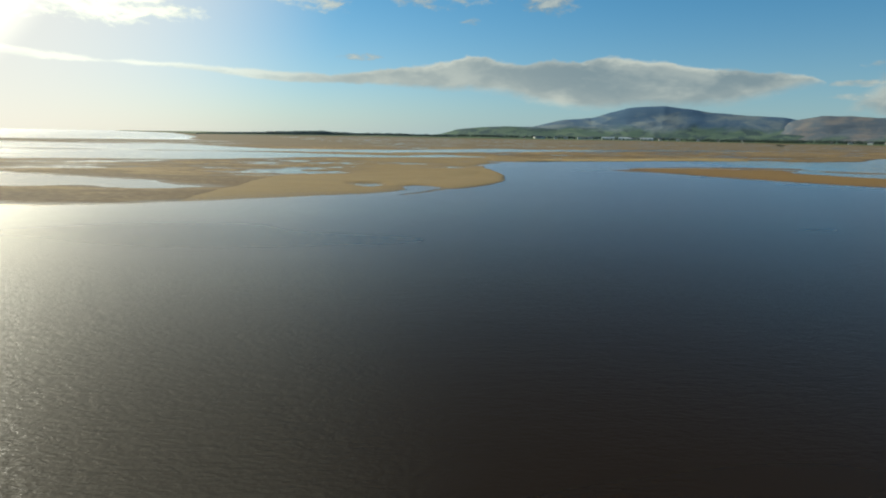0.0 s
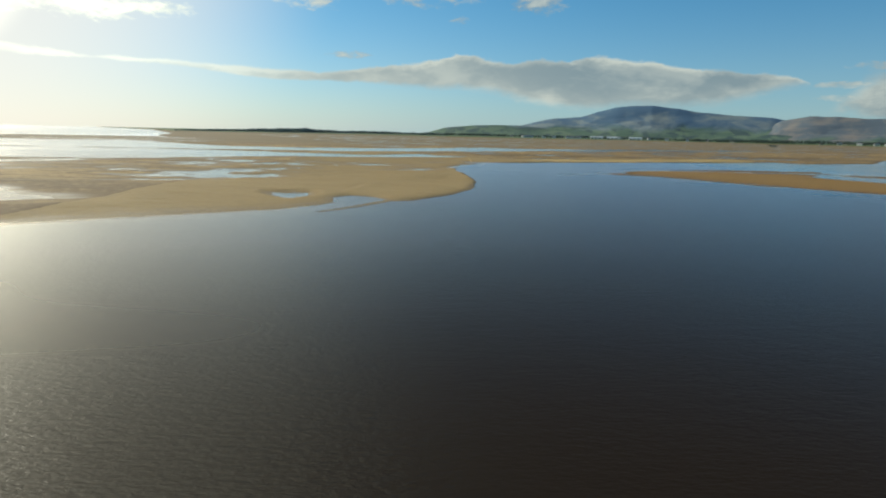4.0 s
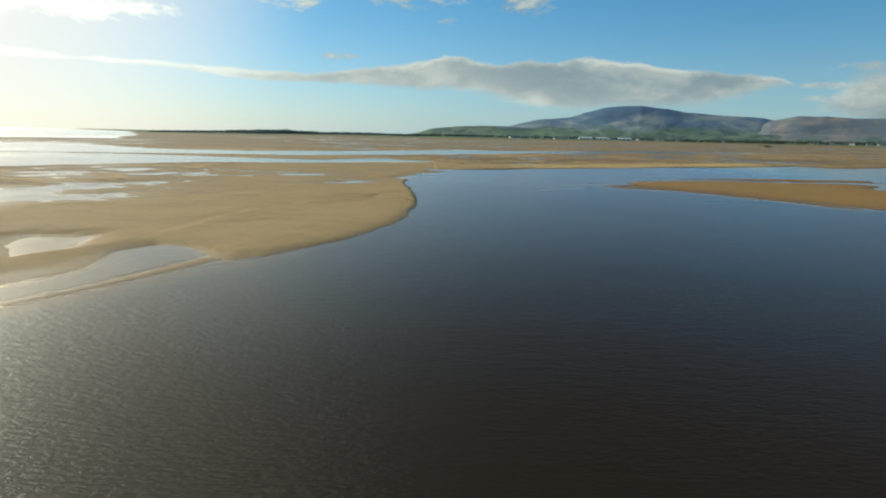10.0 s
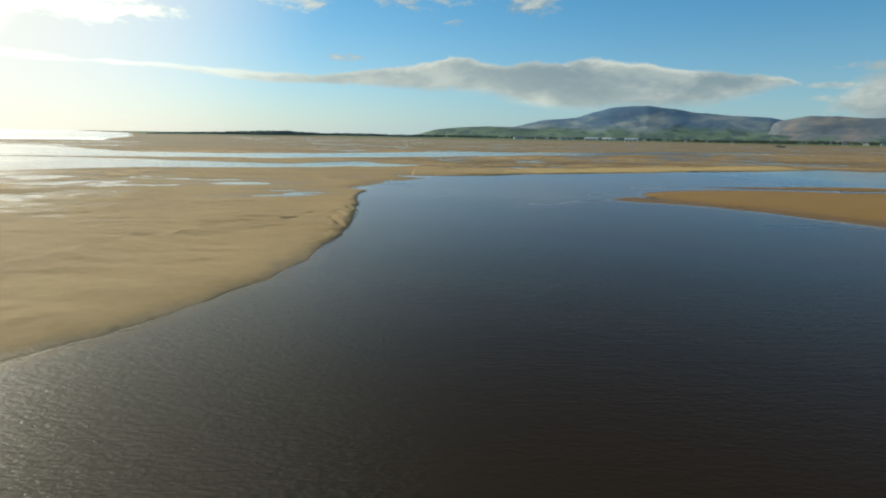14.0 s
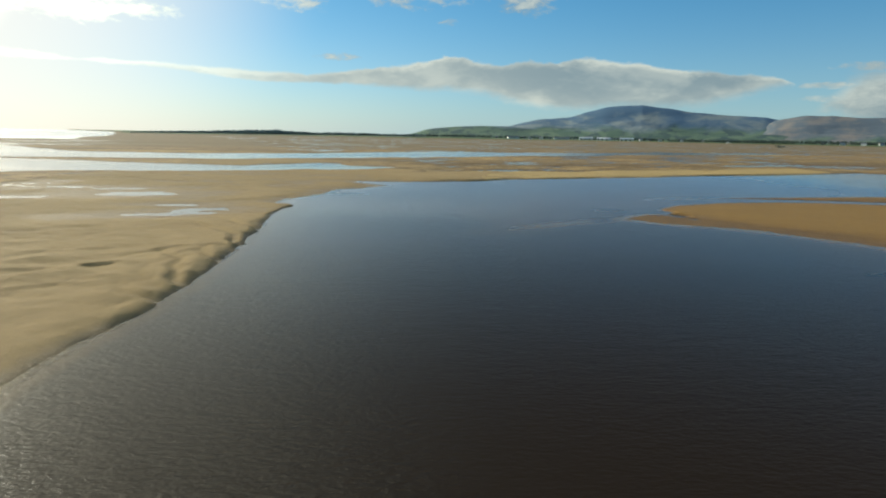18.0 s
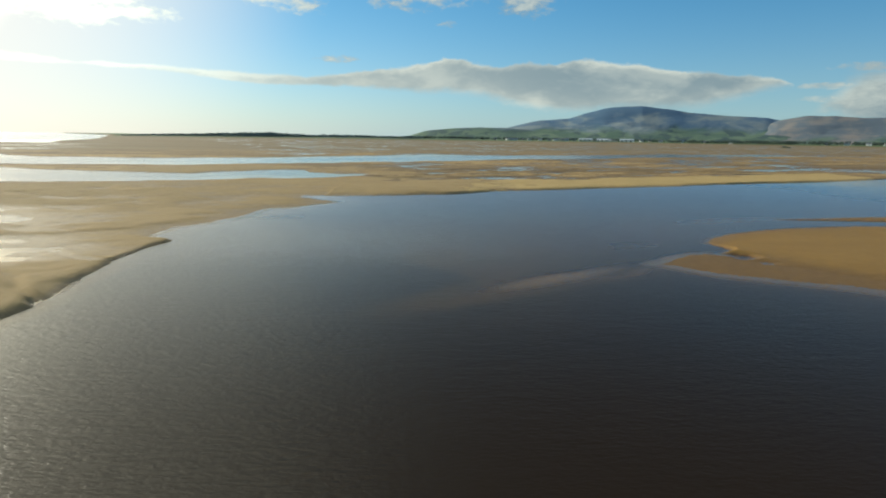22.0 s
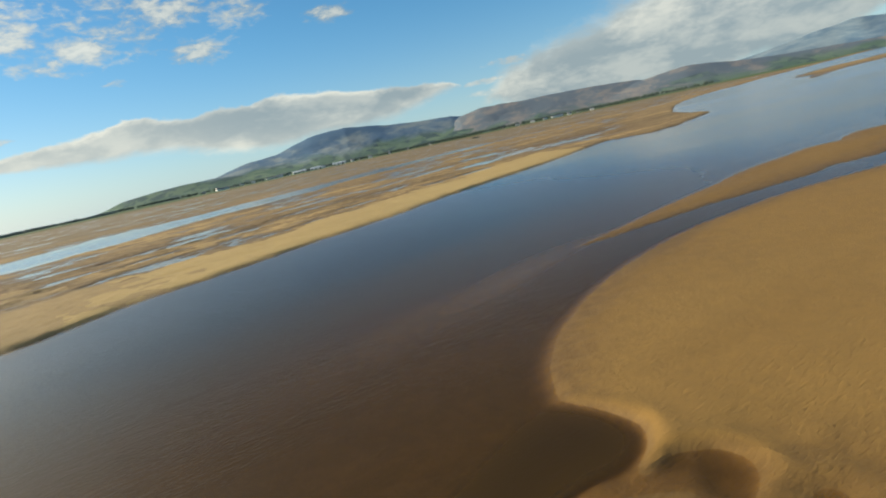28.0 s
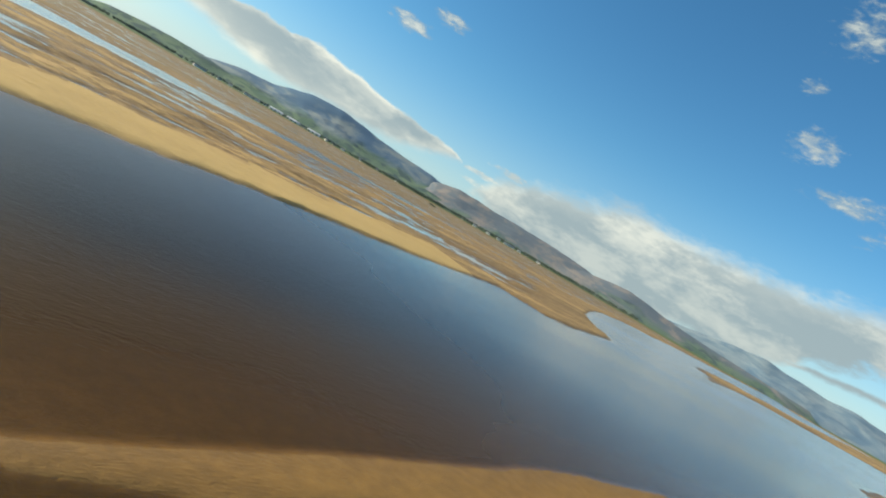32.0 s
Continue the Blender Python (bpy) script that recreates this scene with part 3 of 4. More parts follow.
    H = np.where((n0 > 8) & (lumps > 0.03), H + lumps * (0.62 * wobble(X / 1.5, Y, 9, 24, 4) - 0.34), H)
    shred = wobble(U / 3.5, V, 15, 13, 4)
    c = np.maximum(inside_distance(CHANNEL, X, Y) + 5 * shred, inside_distance(BACKWATER, X, Y) + 3.4 * shred)
    c = np.where(n0 > 14, c, -30.0)
    H = np.where(n0 > 0, np.minimum(H, np.where(c > 0, -0.06 - 0.9 * (1 - np.exp(-c / 30)) + 0.20 * wobble(U / 4, V, 16, 14, 4), 0.03 + np.minimum(-c / 10, 4.0))), H)
    d["channel"] = c
    for poly, k in ((LAGOON, 4.0), (POOL, 1.2)):
        p = inside_distance(poly, X, Y) + k * 0.7 * wobble(X, Y, 3 * k, 15, 3)
        H = np.where(n0 > 0, np.minimum(H, np.where(p > 0, -0.05 - 0.1 * (1 - np.exp(-np.maximum(p, 0) / 3)), 0.01 - p / (6 * k))), H)
    ragged = 0.55 * wobble(X / 2.5, Y, 2.2, 16, 3)
    for px, py, rx, ry, turn in ((1.5, 289.5, 6.5, 2.4, 0.35), (5, 296, 3.4, 2.0, 0.2), (-20, 321, 8.0, 4.0, 0.15), (-27, 332, 5, 2.2, 0.1), (-1.0, 301.5, 4.0, 1.6, 0.1), (3.5, 293, 2.6, 2.4, 0.6), (-14, 322.5, 3.0, 1.4, 0.1)):
        u, v = (X - px) * math.cos(turn) + (Y - py) * math.sin(turn), -(X - px) * math.sin(turn) + (Y - py) * math.cos(turn)
        p = 1 - np.hypot(u / rx, v / ry) + ragged
        H = np.where(n0 > 0, np.minimum(H, np.where(p > 0, -0.03 - 0.05 * p, 0.01 - p * 0.13)), H)
    # pools left on the flats behind the far shore
    for px, py, rx, ry in ((140, 457, 7, 3), (133, 490, 10, 3.5), (148, 493, 9, 2.5), (140, 520, 12, 5), (150, 546, 10, 5), (195, 471, 9, 3), (222, 510, 14, 5), (250, 521, 14, 5), (173, 463, 4, 1.5), (54, 487, 9, 5),
                           (61, 456, 8, 4), (68, 429, 6, 1.8), (36, 432, 6, 2), (47, 427, 5, 1.4), (100, 510, 10, 5), (104, 465, 8, 3), (57, 441, 5, 1.6), (80, 454, 10, 3)):
        m = (abs(X - px) < 2.5 * rx) & (abs(Y - py) < 3 * ry + 8)
        if m.any():
            u, v = (X[m] - px) * 0.91 + (Y[m] - py) * 0.41, -(X[m] - px) * 0.41 + (Y[m] - py) * 0.91
            p = 1 - np.hypot(u / rx, v / ry) + 0.5 * wobble(X[m] / 2, Y[m], 4, 27, 3)
            H[m] = np.minimum(H[m], np.where(p > 0, -0.04 - 0.06 * p, 0.02 - p * 0.5))
    # the long low crest, steps and hollows that the tide has left
    m = window(CREST, X, Y, 22)
    if m.any():
        q, u = along(CREST, X[m], Y[m])
        q = q + 0.5 * wobble(X[m], Y[m], 6, 18, 3)
        a = 0.22 * np.minimum(1, np.minimum(u, 1 - u) * 6) * np.clip(n0[m] / 3, 0, 1)
        H[m] += a * np.where(q > 0, np.exp(-q / 6), np.exp(-(q / 0.8) ** 2) - 0.55 * np.exp(-((q + 2.6) / 1.6) ** 2))
    for points, k in STEPS:
        m = window(points, X, Y, 14)
        if m.any():
            q, u = along(points, X[m], Y[m])
            q = q + 0.35 * wobble(X[m], Y[m], 3, 25, 3)
            a = 0.55 * k * np.minimum(1, np.minimum(u, 1 - u) * 5 + 0.05) * np.exp(-np.abs(q) / 6)
            H[m] += np.where(n0[m] > 0.3, a * np.where(q > 0, -np.exp(-np.maximum(q, 0) / 2.2), 0.3), 0) * np.clip((np.abs(q) + 0.05) / 0.3, 0, 1)
    # a web of small drains near the cut edge
    web = np.exp(-(wobble(X, 1.3 * Y, 11, 19, 3) / 0.07) ** 2) * np.clip(n0 / 2, 0, 1) * np.exp(-n0 / 14) * np.exp(-((Y - 262) / 38) ** 2)
    H = np.where(n0 > 0, H - 0.20 * web, H)
    for points, k in RILLS:
        m = window(points, X, Y, 5)
        if m.any():
            q, u = along(points, X[m], Y[m])
            q = q + 0.5 * wobble(X[m], Y[m], 2.4, 17, 3)
            H[m] -= np.where(n0[m] > -1, k * (1 - 0.75 * u) * (np.exp(-(q / 0.5) ** 2) - 0.35 * np.exp(-((np.abs(q) - 1.1) / 0.5) ** 2)), 0)
    # land above the tide: dunes to the north-west, farmland below the hills
    R = np.hypot(X, Y)
    land = np.clip((R - 2050 + 260 * wobble(X, Y, 900, 21, 3)) / 250, 0, 1) * (n0 > 25)
    H = H + land * (3.2 + 1.2 * wobble(X, Y, 260, 22, 3))
    # the southern banks lie in shallows
    b = shore(d["bank"], 0.50, 5.5 - 4.6 * np.exp(-((X - 94) ** 2 + (Y - 299) ** 2) / 45), 0.26, 1.0, 7.0) + np.where(d["bank"] > 0, np.minimum(d["bank"] / 10, 1) * 0.10 * wobble(X, Y, 22, 31, 4), 0)
    b = b - np.where(d["bank"] > 0, 0.16 * np.exp(-(((X - 158) * 0.80 - (Y - 306) * 0.60) / 16) ** 2 - (((X - 158) * 0.60 + (Y - 306) * 0.80) / 1.6) ** 2), 0)
    t = shore(d["terrace"], 0.11, 5.0, 0.22, 1.2, 3.0) - 0.03 + 0.010 * wobble(X, Y, 6, 36, 3)
    r = shore(d["bar"], 0.28, 2.2, 0.26, 1.5, 5.0)
    f = shore(d["finger"], 0.12, 0.5, 0.25, 0.6, 5.0)
    i = shore(d["islet"], 0.25, 5.0, 0.02, 1.0, 14.0)
    e = shore(d["far_bar"], 0.5, 14.0, 0.07, 1.0, 20.0)
    g = shore(d["mid_bar"], 0.6, 25.0, 0.05, 1.0, 30.0)
    east = shore(inside_distance(EAST, X, Y) + 30 * wobble(X, Y, 300, 33, 3), 3.5, 60.0, 0.01, 1.0, 60.0)
    shoal = -0.01 - 0.09 * (((X - 68.5) * 0.835 + (Y - 284) * 0.55) / 6.2) ** 2 - 0.09 * ((-(X - 68.5) * 0.55 + (Y - 284) * 0.835 + 0.3 * wobble(X, Y, 4, 38, 2)) / 1.2) ** 2
    tail = -0.10 - 0.06 * np.hypot(((X - 109) * 0.97 + (Y - 327.6) * 0.25) / 8.0, (-(X - 109) * 0.25 + (Y - 327.6) * 0.97) / 2.0) ** 1.2
    # a shelf of sand under half a metre of water joins the southern banks
    s = inside_distance(SHELF, X, Y) + 0.5 * wobble(X, Y, 7, 34, 3)
    lip = 0.26 * np.clip((X - 56) / 6, 0, 1) * np.clip((86 - X) / 5, 0, 1) * np.clip((299 - Y) / 6, 0, 1) * np.where(s > 0, np.exp(-np.maximum(s, 0) / 2.4), np.exp(-(s / 1.5) ** 2))
    shelf = np.where(s > 0, -0.44 + lip, -0.44 + lip - 0.62 * (1 - np.exp(-(s / 1.5) ** 2)) + 0.035 * np.minimum(s, 0)) + 0.09 * wobble(X + 0.5 * Y, 1.5 * Y, 16, 35, 3)
    S = np.maximum.reduce([b, t, r, f, i, e, g, east, tail, np.minimum(shelf, -0.12)])
    # the side channel between bank and bar
    m = window(SIDE, X, Y, 12)
    if m.any():
        q, u = along(SIDE, X[m], Y[m])
        S[m] -= np.where(S[m] < 0, 0.38 * np.minimum(u * 4, 1) * np.exp(-(q / 2.6) ** 2), 0)
    # the trough scoured past the bank's western point, and two small holes in its edge
    q = inside_distance(TROUGH, X, Y)
    S = S - np.clip((q + 0.3) / 1.3, 0, 1) ** 1.2 * (0.42 + 0.18 * np.clip(q - 1, 0, 1)) * np.clip((X - 58) / 28, 0, 1)
    for px, py, rx, ry, k, turn in ((93.9, 295.1, 1.5, 0.9, 0.26, 0.9), (93.2, 296.6, 0.9, 0.6, 0.10, 0.6), (94.6, 291.4, 0.9, 0.6, 0.12, 0.6)):
        u, v = (X - px) * math.cos(turn) + (Y - py) * math.sin(turn), -(X - px) * math.sin(turn) + (Y - py) * math.cos(turn)
        S = S - k * np.exp(-((u / rx) ** 2 + (v / ry) ** 2) ** 1.5)
    S = np.maximum(S, shoal)
    # raised rim along the scour
    rim = np.exp(-((d["bank"] - 0.7) / 0.6) ** 2) * np.exp(-(((X - 94.5) ** 2 + (Y - 297) ** 2) / 50))
    S = S + 0.20 * rim
    H = np.maximum(np.maximum(H, S), -3.0)
    if fine:
        H = H + np.where(n0 > 0, 0.034, 0.018) * wobble(X, Y, 1.6, 41, 3) * np.clip(np.abs(H) * 6 - 0.2, 0, 1)
    d["flat"] = flat
    return H, d


def sheet(name, X, Y, Z, mat, keep=None, smooth=True, extra=None):
    """A grid of points as one mesh; keep says which cells stay."""
    rows, cols = X.shape
    idx = np.arange(rows * cols).reshape(rows, cols)
    quads = np.stack([idx[:-1, :-1], idx[1:, :-1], idx[1:, 1:], idx[:-1, 1:]], -1)
    quads = quads[keep] if keep is not None else quads.reshape(-1, 4)
    used, faces = np.unique(quads, return_inverse=True)
    faces = faces.reshape(-1, 4)
    co = np.stack([X.ravel(), Y.ravel(), Z.ravel()], -1)[used].astype(np.float32)
    me = bpy.data.meshes.new(name)
    me.vertices.add(len(co))
    me.vertices.foreach_set("co", co.ravel())
    me.loops.add(faces.size)
    me.loops.foreach_set("vertex_index", faces.ravel().astype(np.int32))
    me.polygons.add(len(faces))
    me.polygons.foreach_set("loop_start", np.arange(0, faces.size, 4, dtype=np.int32))
    me.polygons.foreach_set("loop_total", np.full(len(faces), 4, np.int32))
    me.polygons.foreach_set("use_smooth", np.full(len(faces), smooth))
    me.update(calc_edges=True)
    if extra is not None:
        for key, values in extra.items():
            me.attributes.new(key, "FLOAT", "POINT").data.foreach_set("value", values.ravel()[used].astype(np.float32))
    me.materials.append(mat)
    return new(name, me)


def steps(lo, hi, a, b, fine, grow):
    """Places from lo to hi: evenly fine between a and b, growing outwards."""
    mid = list(np.arange(a, b, fine))
    up, down, s = [], [], fine
    x = b
    while x < hi:
        up.append(x)
        s *= grow
        x += s
    x, s = a - fine, fine
    while x > lo:
        down.append(x)
        s *= grow
        x -= s
    return np.array([lo] + down[::-1] + mid + up + [hi])


# axes turned so that the grid runs with the river's far shore
GX, GY = np.meshgrid(steps(-4900, 4900, -130, 420, 2.0, 1.024), steps(-1500, 4850, 130, 580, 1.5, 1.018), indexing="ij")
GZ, GD = height(GX, GY, False)
near = (GX > -61) & (GX < 231) & (GY > 119) & (GY < 491)
GD_all = np.maximum.reduce([GD[k] for k in FEATURES])
ground = sheet("ground", GX, GY, np.where(near & ((GD_all > -3.5) | ((GX > 44) & (GY > 200) & (GY < 370) & (GZ > -0.9))), GZ - 0.6, GZ), FLAT)
tagged(ground, "brown tidal sand flats with pools and distant green farmland", "ground", kind="structure")

WX, WY = np.meshgrid(np.unique(np.r_[steps(-4900, 4900, -120, 420, 2.2, 1.03), np.arange(48, 130, 0.6)]), np.unique(np.r_[steps(-1500, 4850, 100, 560, 1.8, 1.025), np.arange(274, 342, 0.6)]), indexing="ij")
WZ, WD = height(WX, WY, False)
river = sheet("water", WX, WY, np.zeros(WX.shape), WATER, extra={"depth": np.maximum(-WZ, 0), "still": np.clip(WD["north"] / 4 - 0.5, 0, 1)})
tagged(river, "calm brown tidal river water reflecting the sky", "water", kind="structure")

# the banks near the river, on one common lattice
CELL = 0.42
LX, LY = np.meshgrid(np.arange(-62, 232, CELL), np.arange(118, 492, CELL), indexing="ij")
LZ, LD = height(LX, LY)
stack = np.stack([LD[k] for k in FEATURES])
owner, most = stack.argmax(0), stack.max(0)
cell_owner, cell_most = owner[:-1, :-1], np.minimum.reduce([most[:-1, :-1], most[1:, :-1], most[1:, 1:], most[:-1, 1:]])
BANKS = (("north", "sandbank", SAND, "long golden sandbank with a cut edge along the river"),
         ("bank", "sandbank", SAND_WET, "broad smooth brown sandbank with a scoured point"),
         ("bar", "sandbar", SAND_WET, "narrow low brown sandbar between river and side channel"),
         ("terrace", "sand_terrace", SAND_WET, "low wet brown sand terrace at the water's edge"),
         ("finger", "sand_finger", SAND, "thin wet sand finger closing off a small lagoon"),
         ("islet", "sand_islet", SAND_WET, "small low wet sand islet in a side channel"))
bed_z = np.minimum.reduce([LZ[:-1, :-1], LZ[1:, :-1], LZ[1:, 1:], LZ[:-1, 1:]])
shallows = (cell_most <= -7.0) & (bed_z > -1.5) & (LX[:-1, :-1] > 40) & (LY[:-1, :-1] > 180) & (LY[:-1, :-1] < 375)
tagged(sheet("river_bed", LX, LY, LZ, SAND_WET, shallows), "brown sandy river bed under shallow water", "river bed", kind="structure")
for key, name, mat, label in BANKS:
    keep = (cell_owner == FEATURES.index(key)) & (cell_most > -7.0)
    if keep.any():
        if key == "north":
            marsh = (LD["flat"][:-1, :-1] > 0.08) & (LD["flat"][:-1, :-1] + 0.5 * wobble(LX[:-1, :-1], LY[:-1, :-1], 12, 61, 3) > 0.35)
            tagged(sheet("tidal_flat", LX, LY, LZ, FLAT, keep & marsh), "brown tidal flat with shallow pools behind the shore", "mudflat", kind="structure")
            keep = keep & ~marsh
            strip = (LY[:-1, :-1] > 372) & (LX[:-1, :-1] + 16 * wobble(LX[:-1, :-1], LY[:-1, :-1], 12, 62, 4) > 72)
            tagged(sheet("sandbank", LX, LY, LZ, SAND_DRY, keep & strip), "long strip of dry golden sand along the far shore", "sandbank", kind="structure")
            keep = keep & ~strip
        tagged(sheet(name, LX, LY, LZ, mat, keep), label, "sandbank", kind="structure")


# ---- hills round the estuary ----
def bearing_plane(n, at):
    """Bearing and height of a far slope as a plane, so that grain keeps its shape on a slope seen from the estuary."""
    xyz = n.add("ShaderNodeSeparateXYZ", {"Vector": at})
    turn = n.math("ARCTAN2", xyz.outputs[0], xyz.outputs[1])
    return n.add("ShaderNodeCombineXYZ", {"X": n.math("MULTIPLY", turn, 4000.0), "Y": n.math("MULTIPLY", xyz.outputs[2], 2.4), "Z": n.math("MULTIPLY", xyz.outputs[1], 0.15)}).outputs[0], xyz.outputs[2]


def hill_material(name, dark, pale, green=(45.0, 95.0)):
    m, n = material(name)
    at = n.add("ShaderNodeNewGeometry").outputs["Position"]
    flat, z = bearing_plane(n, at)
    broad = n.noise(flat, 0.0036, 4, 0.55, 0.8)
    mid = n.noise(flat, 0.012, 5, 0.6, 0.5)
    up = n.math("ADD", z, n.math("MULTIPLY", n.math("SUBTRACT", broad, 0.5), 190.0))
    field = n.add("ShaderNodeTexVoronoi", {"Vector": n.stretch(flat, (1, 2.2, 1)), "Scale": 0.010}).outputs["Color"]
    tone = n.add("ShaderNodeSeparateColor", {"Color": field}).outputs[0]
    # distance haze is painted into these colours: bluer than the plants themselves
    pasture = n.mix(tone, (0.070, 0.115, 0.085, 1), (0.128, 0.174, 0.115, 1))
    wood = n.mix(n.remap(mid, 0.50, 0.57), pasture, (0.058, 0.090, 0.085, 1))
    hazed_heath = n.mix(n.remap(n.math("ADD", n.math("MULTIPLY", mid, 0.35), n.math("MULTIPLY", broad, 0.65)), 0.44, 0.62), (*dark, 1), (*pale, 1))
    base = n.mix(n.remap(up, *green), wood, hazed_heath)
    finish(n, principled(n, base, 0.95, mid, 0.15, 6.0, 0.1))
    return m


# slope tones shifted towards blue to stand in for the air's haze
FELL = hill_material("hazed_heather_fell", (0.066, 0.117, 0.182), (0.172, 0.205, 0.212))
BROWN_FELL = hill_material("hazed_bracken_fell", (0.10, 0.125, 0.15), (0.22, 0.195, 0.175), (-5.0, 45.0))


def far_material():
    m, n = material("hazed_far_fell")
    at = n.add("ShaderNodeNewGeometry").outputs["Position"]
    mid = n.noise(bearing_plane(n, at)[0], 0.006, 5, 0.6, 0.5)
    # blue-grey haze of the distance is mixed into both tones of the slopes
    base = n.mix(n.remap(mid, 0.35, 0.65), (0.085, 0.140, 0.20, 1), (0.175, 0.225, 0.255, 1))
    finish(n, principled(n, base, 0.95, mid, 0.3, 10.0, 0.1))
    return m


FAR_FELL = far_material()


def hill(name, label, crest, far, depth, seed, mat, rough=0.11, jag=0.02):
    """A hill whose crest line is given as azimuth and elevation, degrees, seen from the river, at a distance of far metres."""
    crest = np.array(crest, float)
    A = np.linspace(crest[0, 0], crest[-1, 0], 260)
    k = np.interp(A, crest[:, 0], crest[:, 1])
    k = k * (1 + jag * wobble(A[:, None] * 10, A[:, None] * 0, 14, seed + 9, 4)[:, 0])
    for _ in range(3):
        k = np.r_[k[0], (k[:-2] + 2 * k[1:-1] + k[2:]) / 4, k[-1]]
    S = np.linspace(-1, 0.6, 90)
    AA, SS = np.meshgrid(np.radians(A), S, indexing="ij")
    R = far + SS * depth
    X, Y = R * np.sin(AA), R * np.cos(AA)
    top = far * np.tan(np.radians(np.maximum(k, 0)))[:, None]
    prof = np.where(SS < 0, np.clip(1 + SS, 0, 1) ** 1.35, np.clip(1 - (SS / 0.6) ** 2, 0, 1))
    ends = np.minimum(1, np.minimum(AA - AA[0, 0], AA[-1, 0] - AA) / radians(0.6))
    gully = wobble(X, Y, 420, seed, 5) * rough * (1 - np.abs(prof * 2 - 1) ** 3)
    Z = top * np.clip(prof + gully * np.minimum(1, -SS * 3) * (SS < 0), 0, 1.0) * ends - 4 * (1 - prof) + 1.5
    return tagged(sheet(name, X, Y, Z, mat), label, "hill", kind="structure")


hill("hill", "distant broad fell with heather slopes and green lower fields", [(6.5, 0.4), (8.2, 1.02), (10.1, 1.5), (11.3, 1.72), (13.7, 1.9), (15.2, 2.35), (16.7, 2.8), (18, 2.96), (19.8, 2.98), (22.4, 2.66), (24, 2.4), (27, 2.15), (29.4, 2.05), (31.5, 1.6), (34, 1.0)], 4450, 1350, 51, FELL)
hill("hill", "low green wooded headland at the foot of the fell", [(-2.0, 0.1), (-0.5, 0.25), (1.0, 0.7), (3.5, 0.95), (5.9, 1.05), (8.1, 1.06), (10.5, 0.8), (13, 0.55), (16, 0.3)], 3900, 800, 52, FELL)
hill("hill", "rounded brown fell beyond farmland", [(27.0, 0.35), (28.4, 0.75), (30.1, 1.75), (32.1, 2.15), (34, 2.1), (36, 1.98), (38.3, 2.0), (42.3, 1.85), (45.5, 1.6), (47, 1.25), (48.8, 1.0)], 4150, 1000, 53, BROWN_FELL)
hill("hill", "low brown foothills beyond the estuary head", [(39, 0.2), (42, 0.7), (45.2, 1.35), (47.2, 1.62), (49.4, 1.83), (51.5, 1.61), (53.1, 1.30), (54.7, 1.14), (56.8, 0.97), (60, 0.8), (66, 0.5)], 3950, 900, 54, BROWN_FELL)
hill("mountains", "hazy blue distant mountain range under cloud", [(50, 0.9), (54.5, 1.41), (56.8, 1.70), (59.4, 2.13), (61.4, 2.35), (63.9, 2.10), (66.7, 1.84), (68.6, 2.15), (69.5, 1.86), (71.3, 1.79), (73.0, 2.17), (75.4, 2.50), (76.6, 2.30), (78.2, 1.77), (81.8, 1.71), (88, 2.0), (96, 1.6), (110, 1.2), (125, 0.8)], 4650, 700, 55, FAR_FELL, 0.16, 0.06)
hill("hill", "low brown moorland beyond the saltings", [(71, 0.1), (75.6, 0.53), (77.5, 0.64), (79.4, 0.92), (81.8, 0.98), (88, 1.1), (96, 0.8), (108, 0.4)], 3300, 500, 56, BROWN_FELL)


# ---- village, farms and woods along the foot of the hills ----
def part(name, bm, mat, parent=None, label=""):
    me = bpy.data.meshes.new(name)
    bm.to_mesh(me)
    bm.free()
    me.materials.append(mat)
    ob = new(name, me)
    ob.parent = parent
    return tagged(ob, label)


def plain(name, color, rough=0.8, vary=0.25):
    m, n = material(name)
    at = n.add("ShaderNodeNewGeometry").outputs["Position"]
    v = n.remap(n.noise(at, 0.6, 4, 0.6), 0.3, 0.7, 1 - vary, 1.0)
    finish(n, principled(n, n.mix(1.0, (*color, 1), n.add("ShaderNodeCombineColor", {0: v, 1: v, 2: v}).outputs[0], "MULTIPLY"), rough))
    return m


RENDER_WHITE = plain("white_render", (0.80, 0.78, 0.74))
STONE = plain("grey_stone", (0.36, 0.34, 0.31))
SLATE = plain("blue_slate", (0.11, 0.12, 0.14), 0.6)
SHEET = plain("pale_sheet_metal", (0.62, 0.64, 0.66), 0.5)
PANE = plain("window_pane", (0.03, 0.035, 0.045), 0.1)


def box(bm, x0, x1, y0, y1, z0, z1):
    v = [bm.verts.new(p) for p in ((x0, y0, z0), (x1, y0, z0), (x1, y1, z0), (x0, y1, z0), (x0, y0, z1), (x1, y0, z1), (x1, y1, z1), (x0, y1, z1))]
    for f in ((3, 2, 1, 0), (4, 5, 6, 7), (0, 1, 5, 4), (1, 2, 6, 5), (2, 3, 7, 6), (3, 0, 4, 7)):
        bm.faces.new([v[i] for i in f])
    return bm


def gable(bm, w, d, z0, rise, eave=0.4, thick=0.25):
    """A pitched roof, ridge along x."""
    x, y = w / 2 + eave, d / 2 + eave
    lo = z0 - eave * rise / (d / 2)
    sec = [(-y, lo), (0, z0 + rise), (y, lo), (y, lo + thick), (0, z0 + rise + thick), (-y, lo + thick)]
    a, b = [bm.verts.new((-x, p, q)) for p, q in sec], [bm.verts.new((x, p, q)) for p, q in sec]
    for i in range(6):
        bm.faces.new((a[i], a[(i + 1) % 6], b[(i + 1) % 6], b[i]))
    bm.faces.new(a[::-1]), bm.faces.new(b)
    return bm


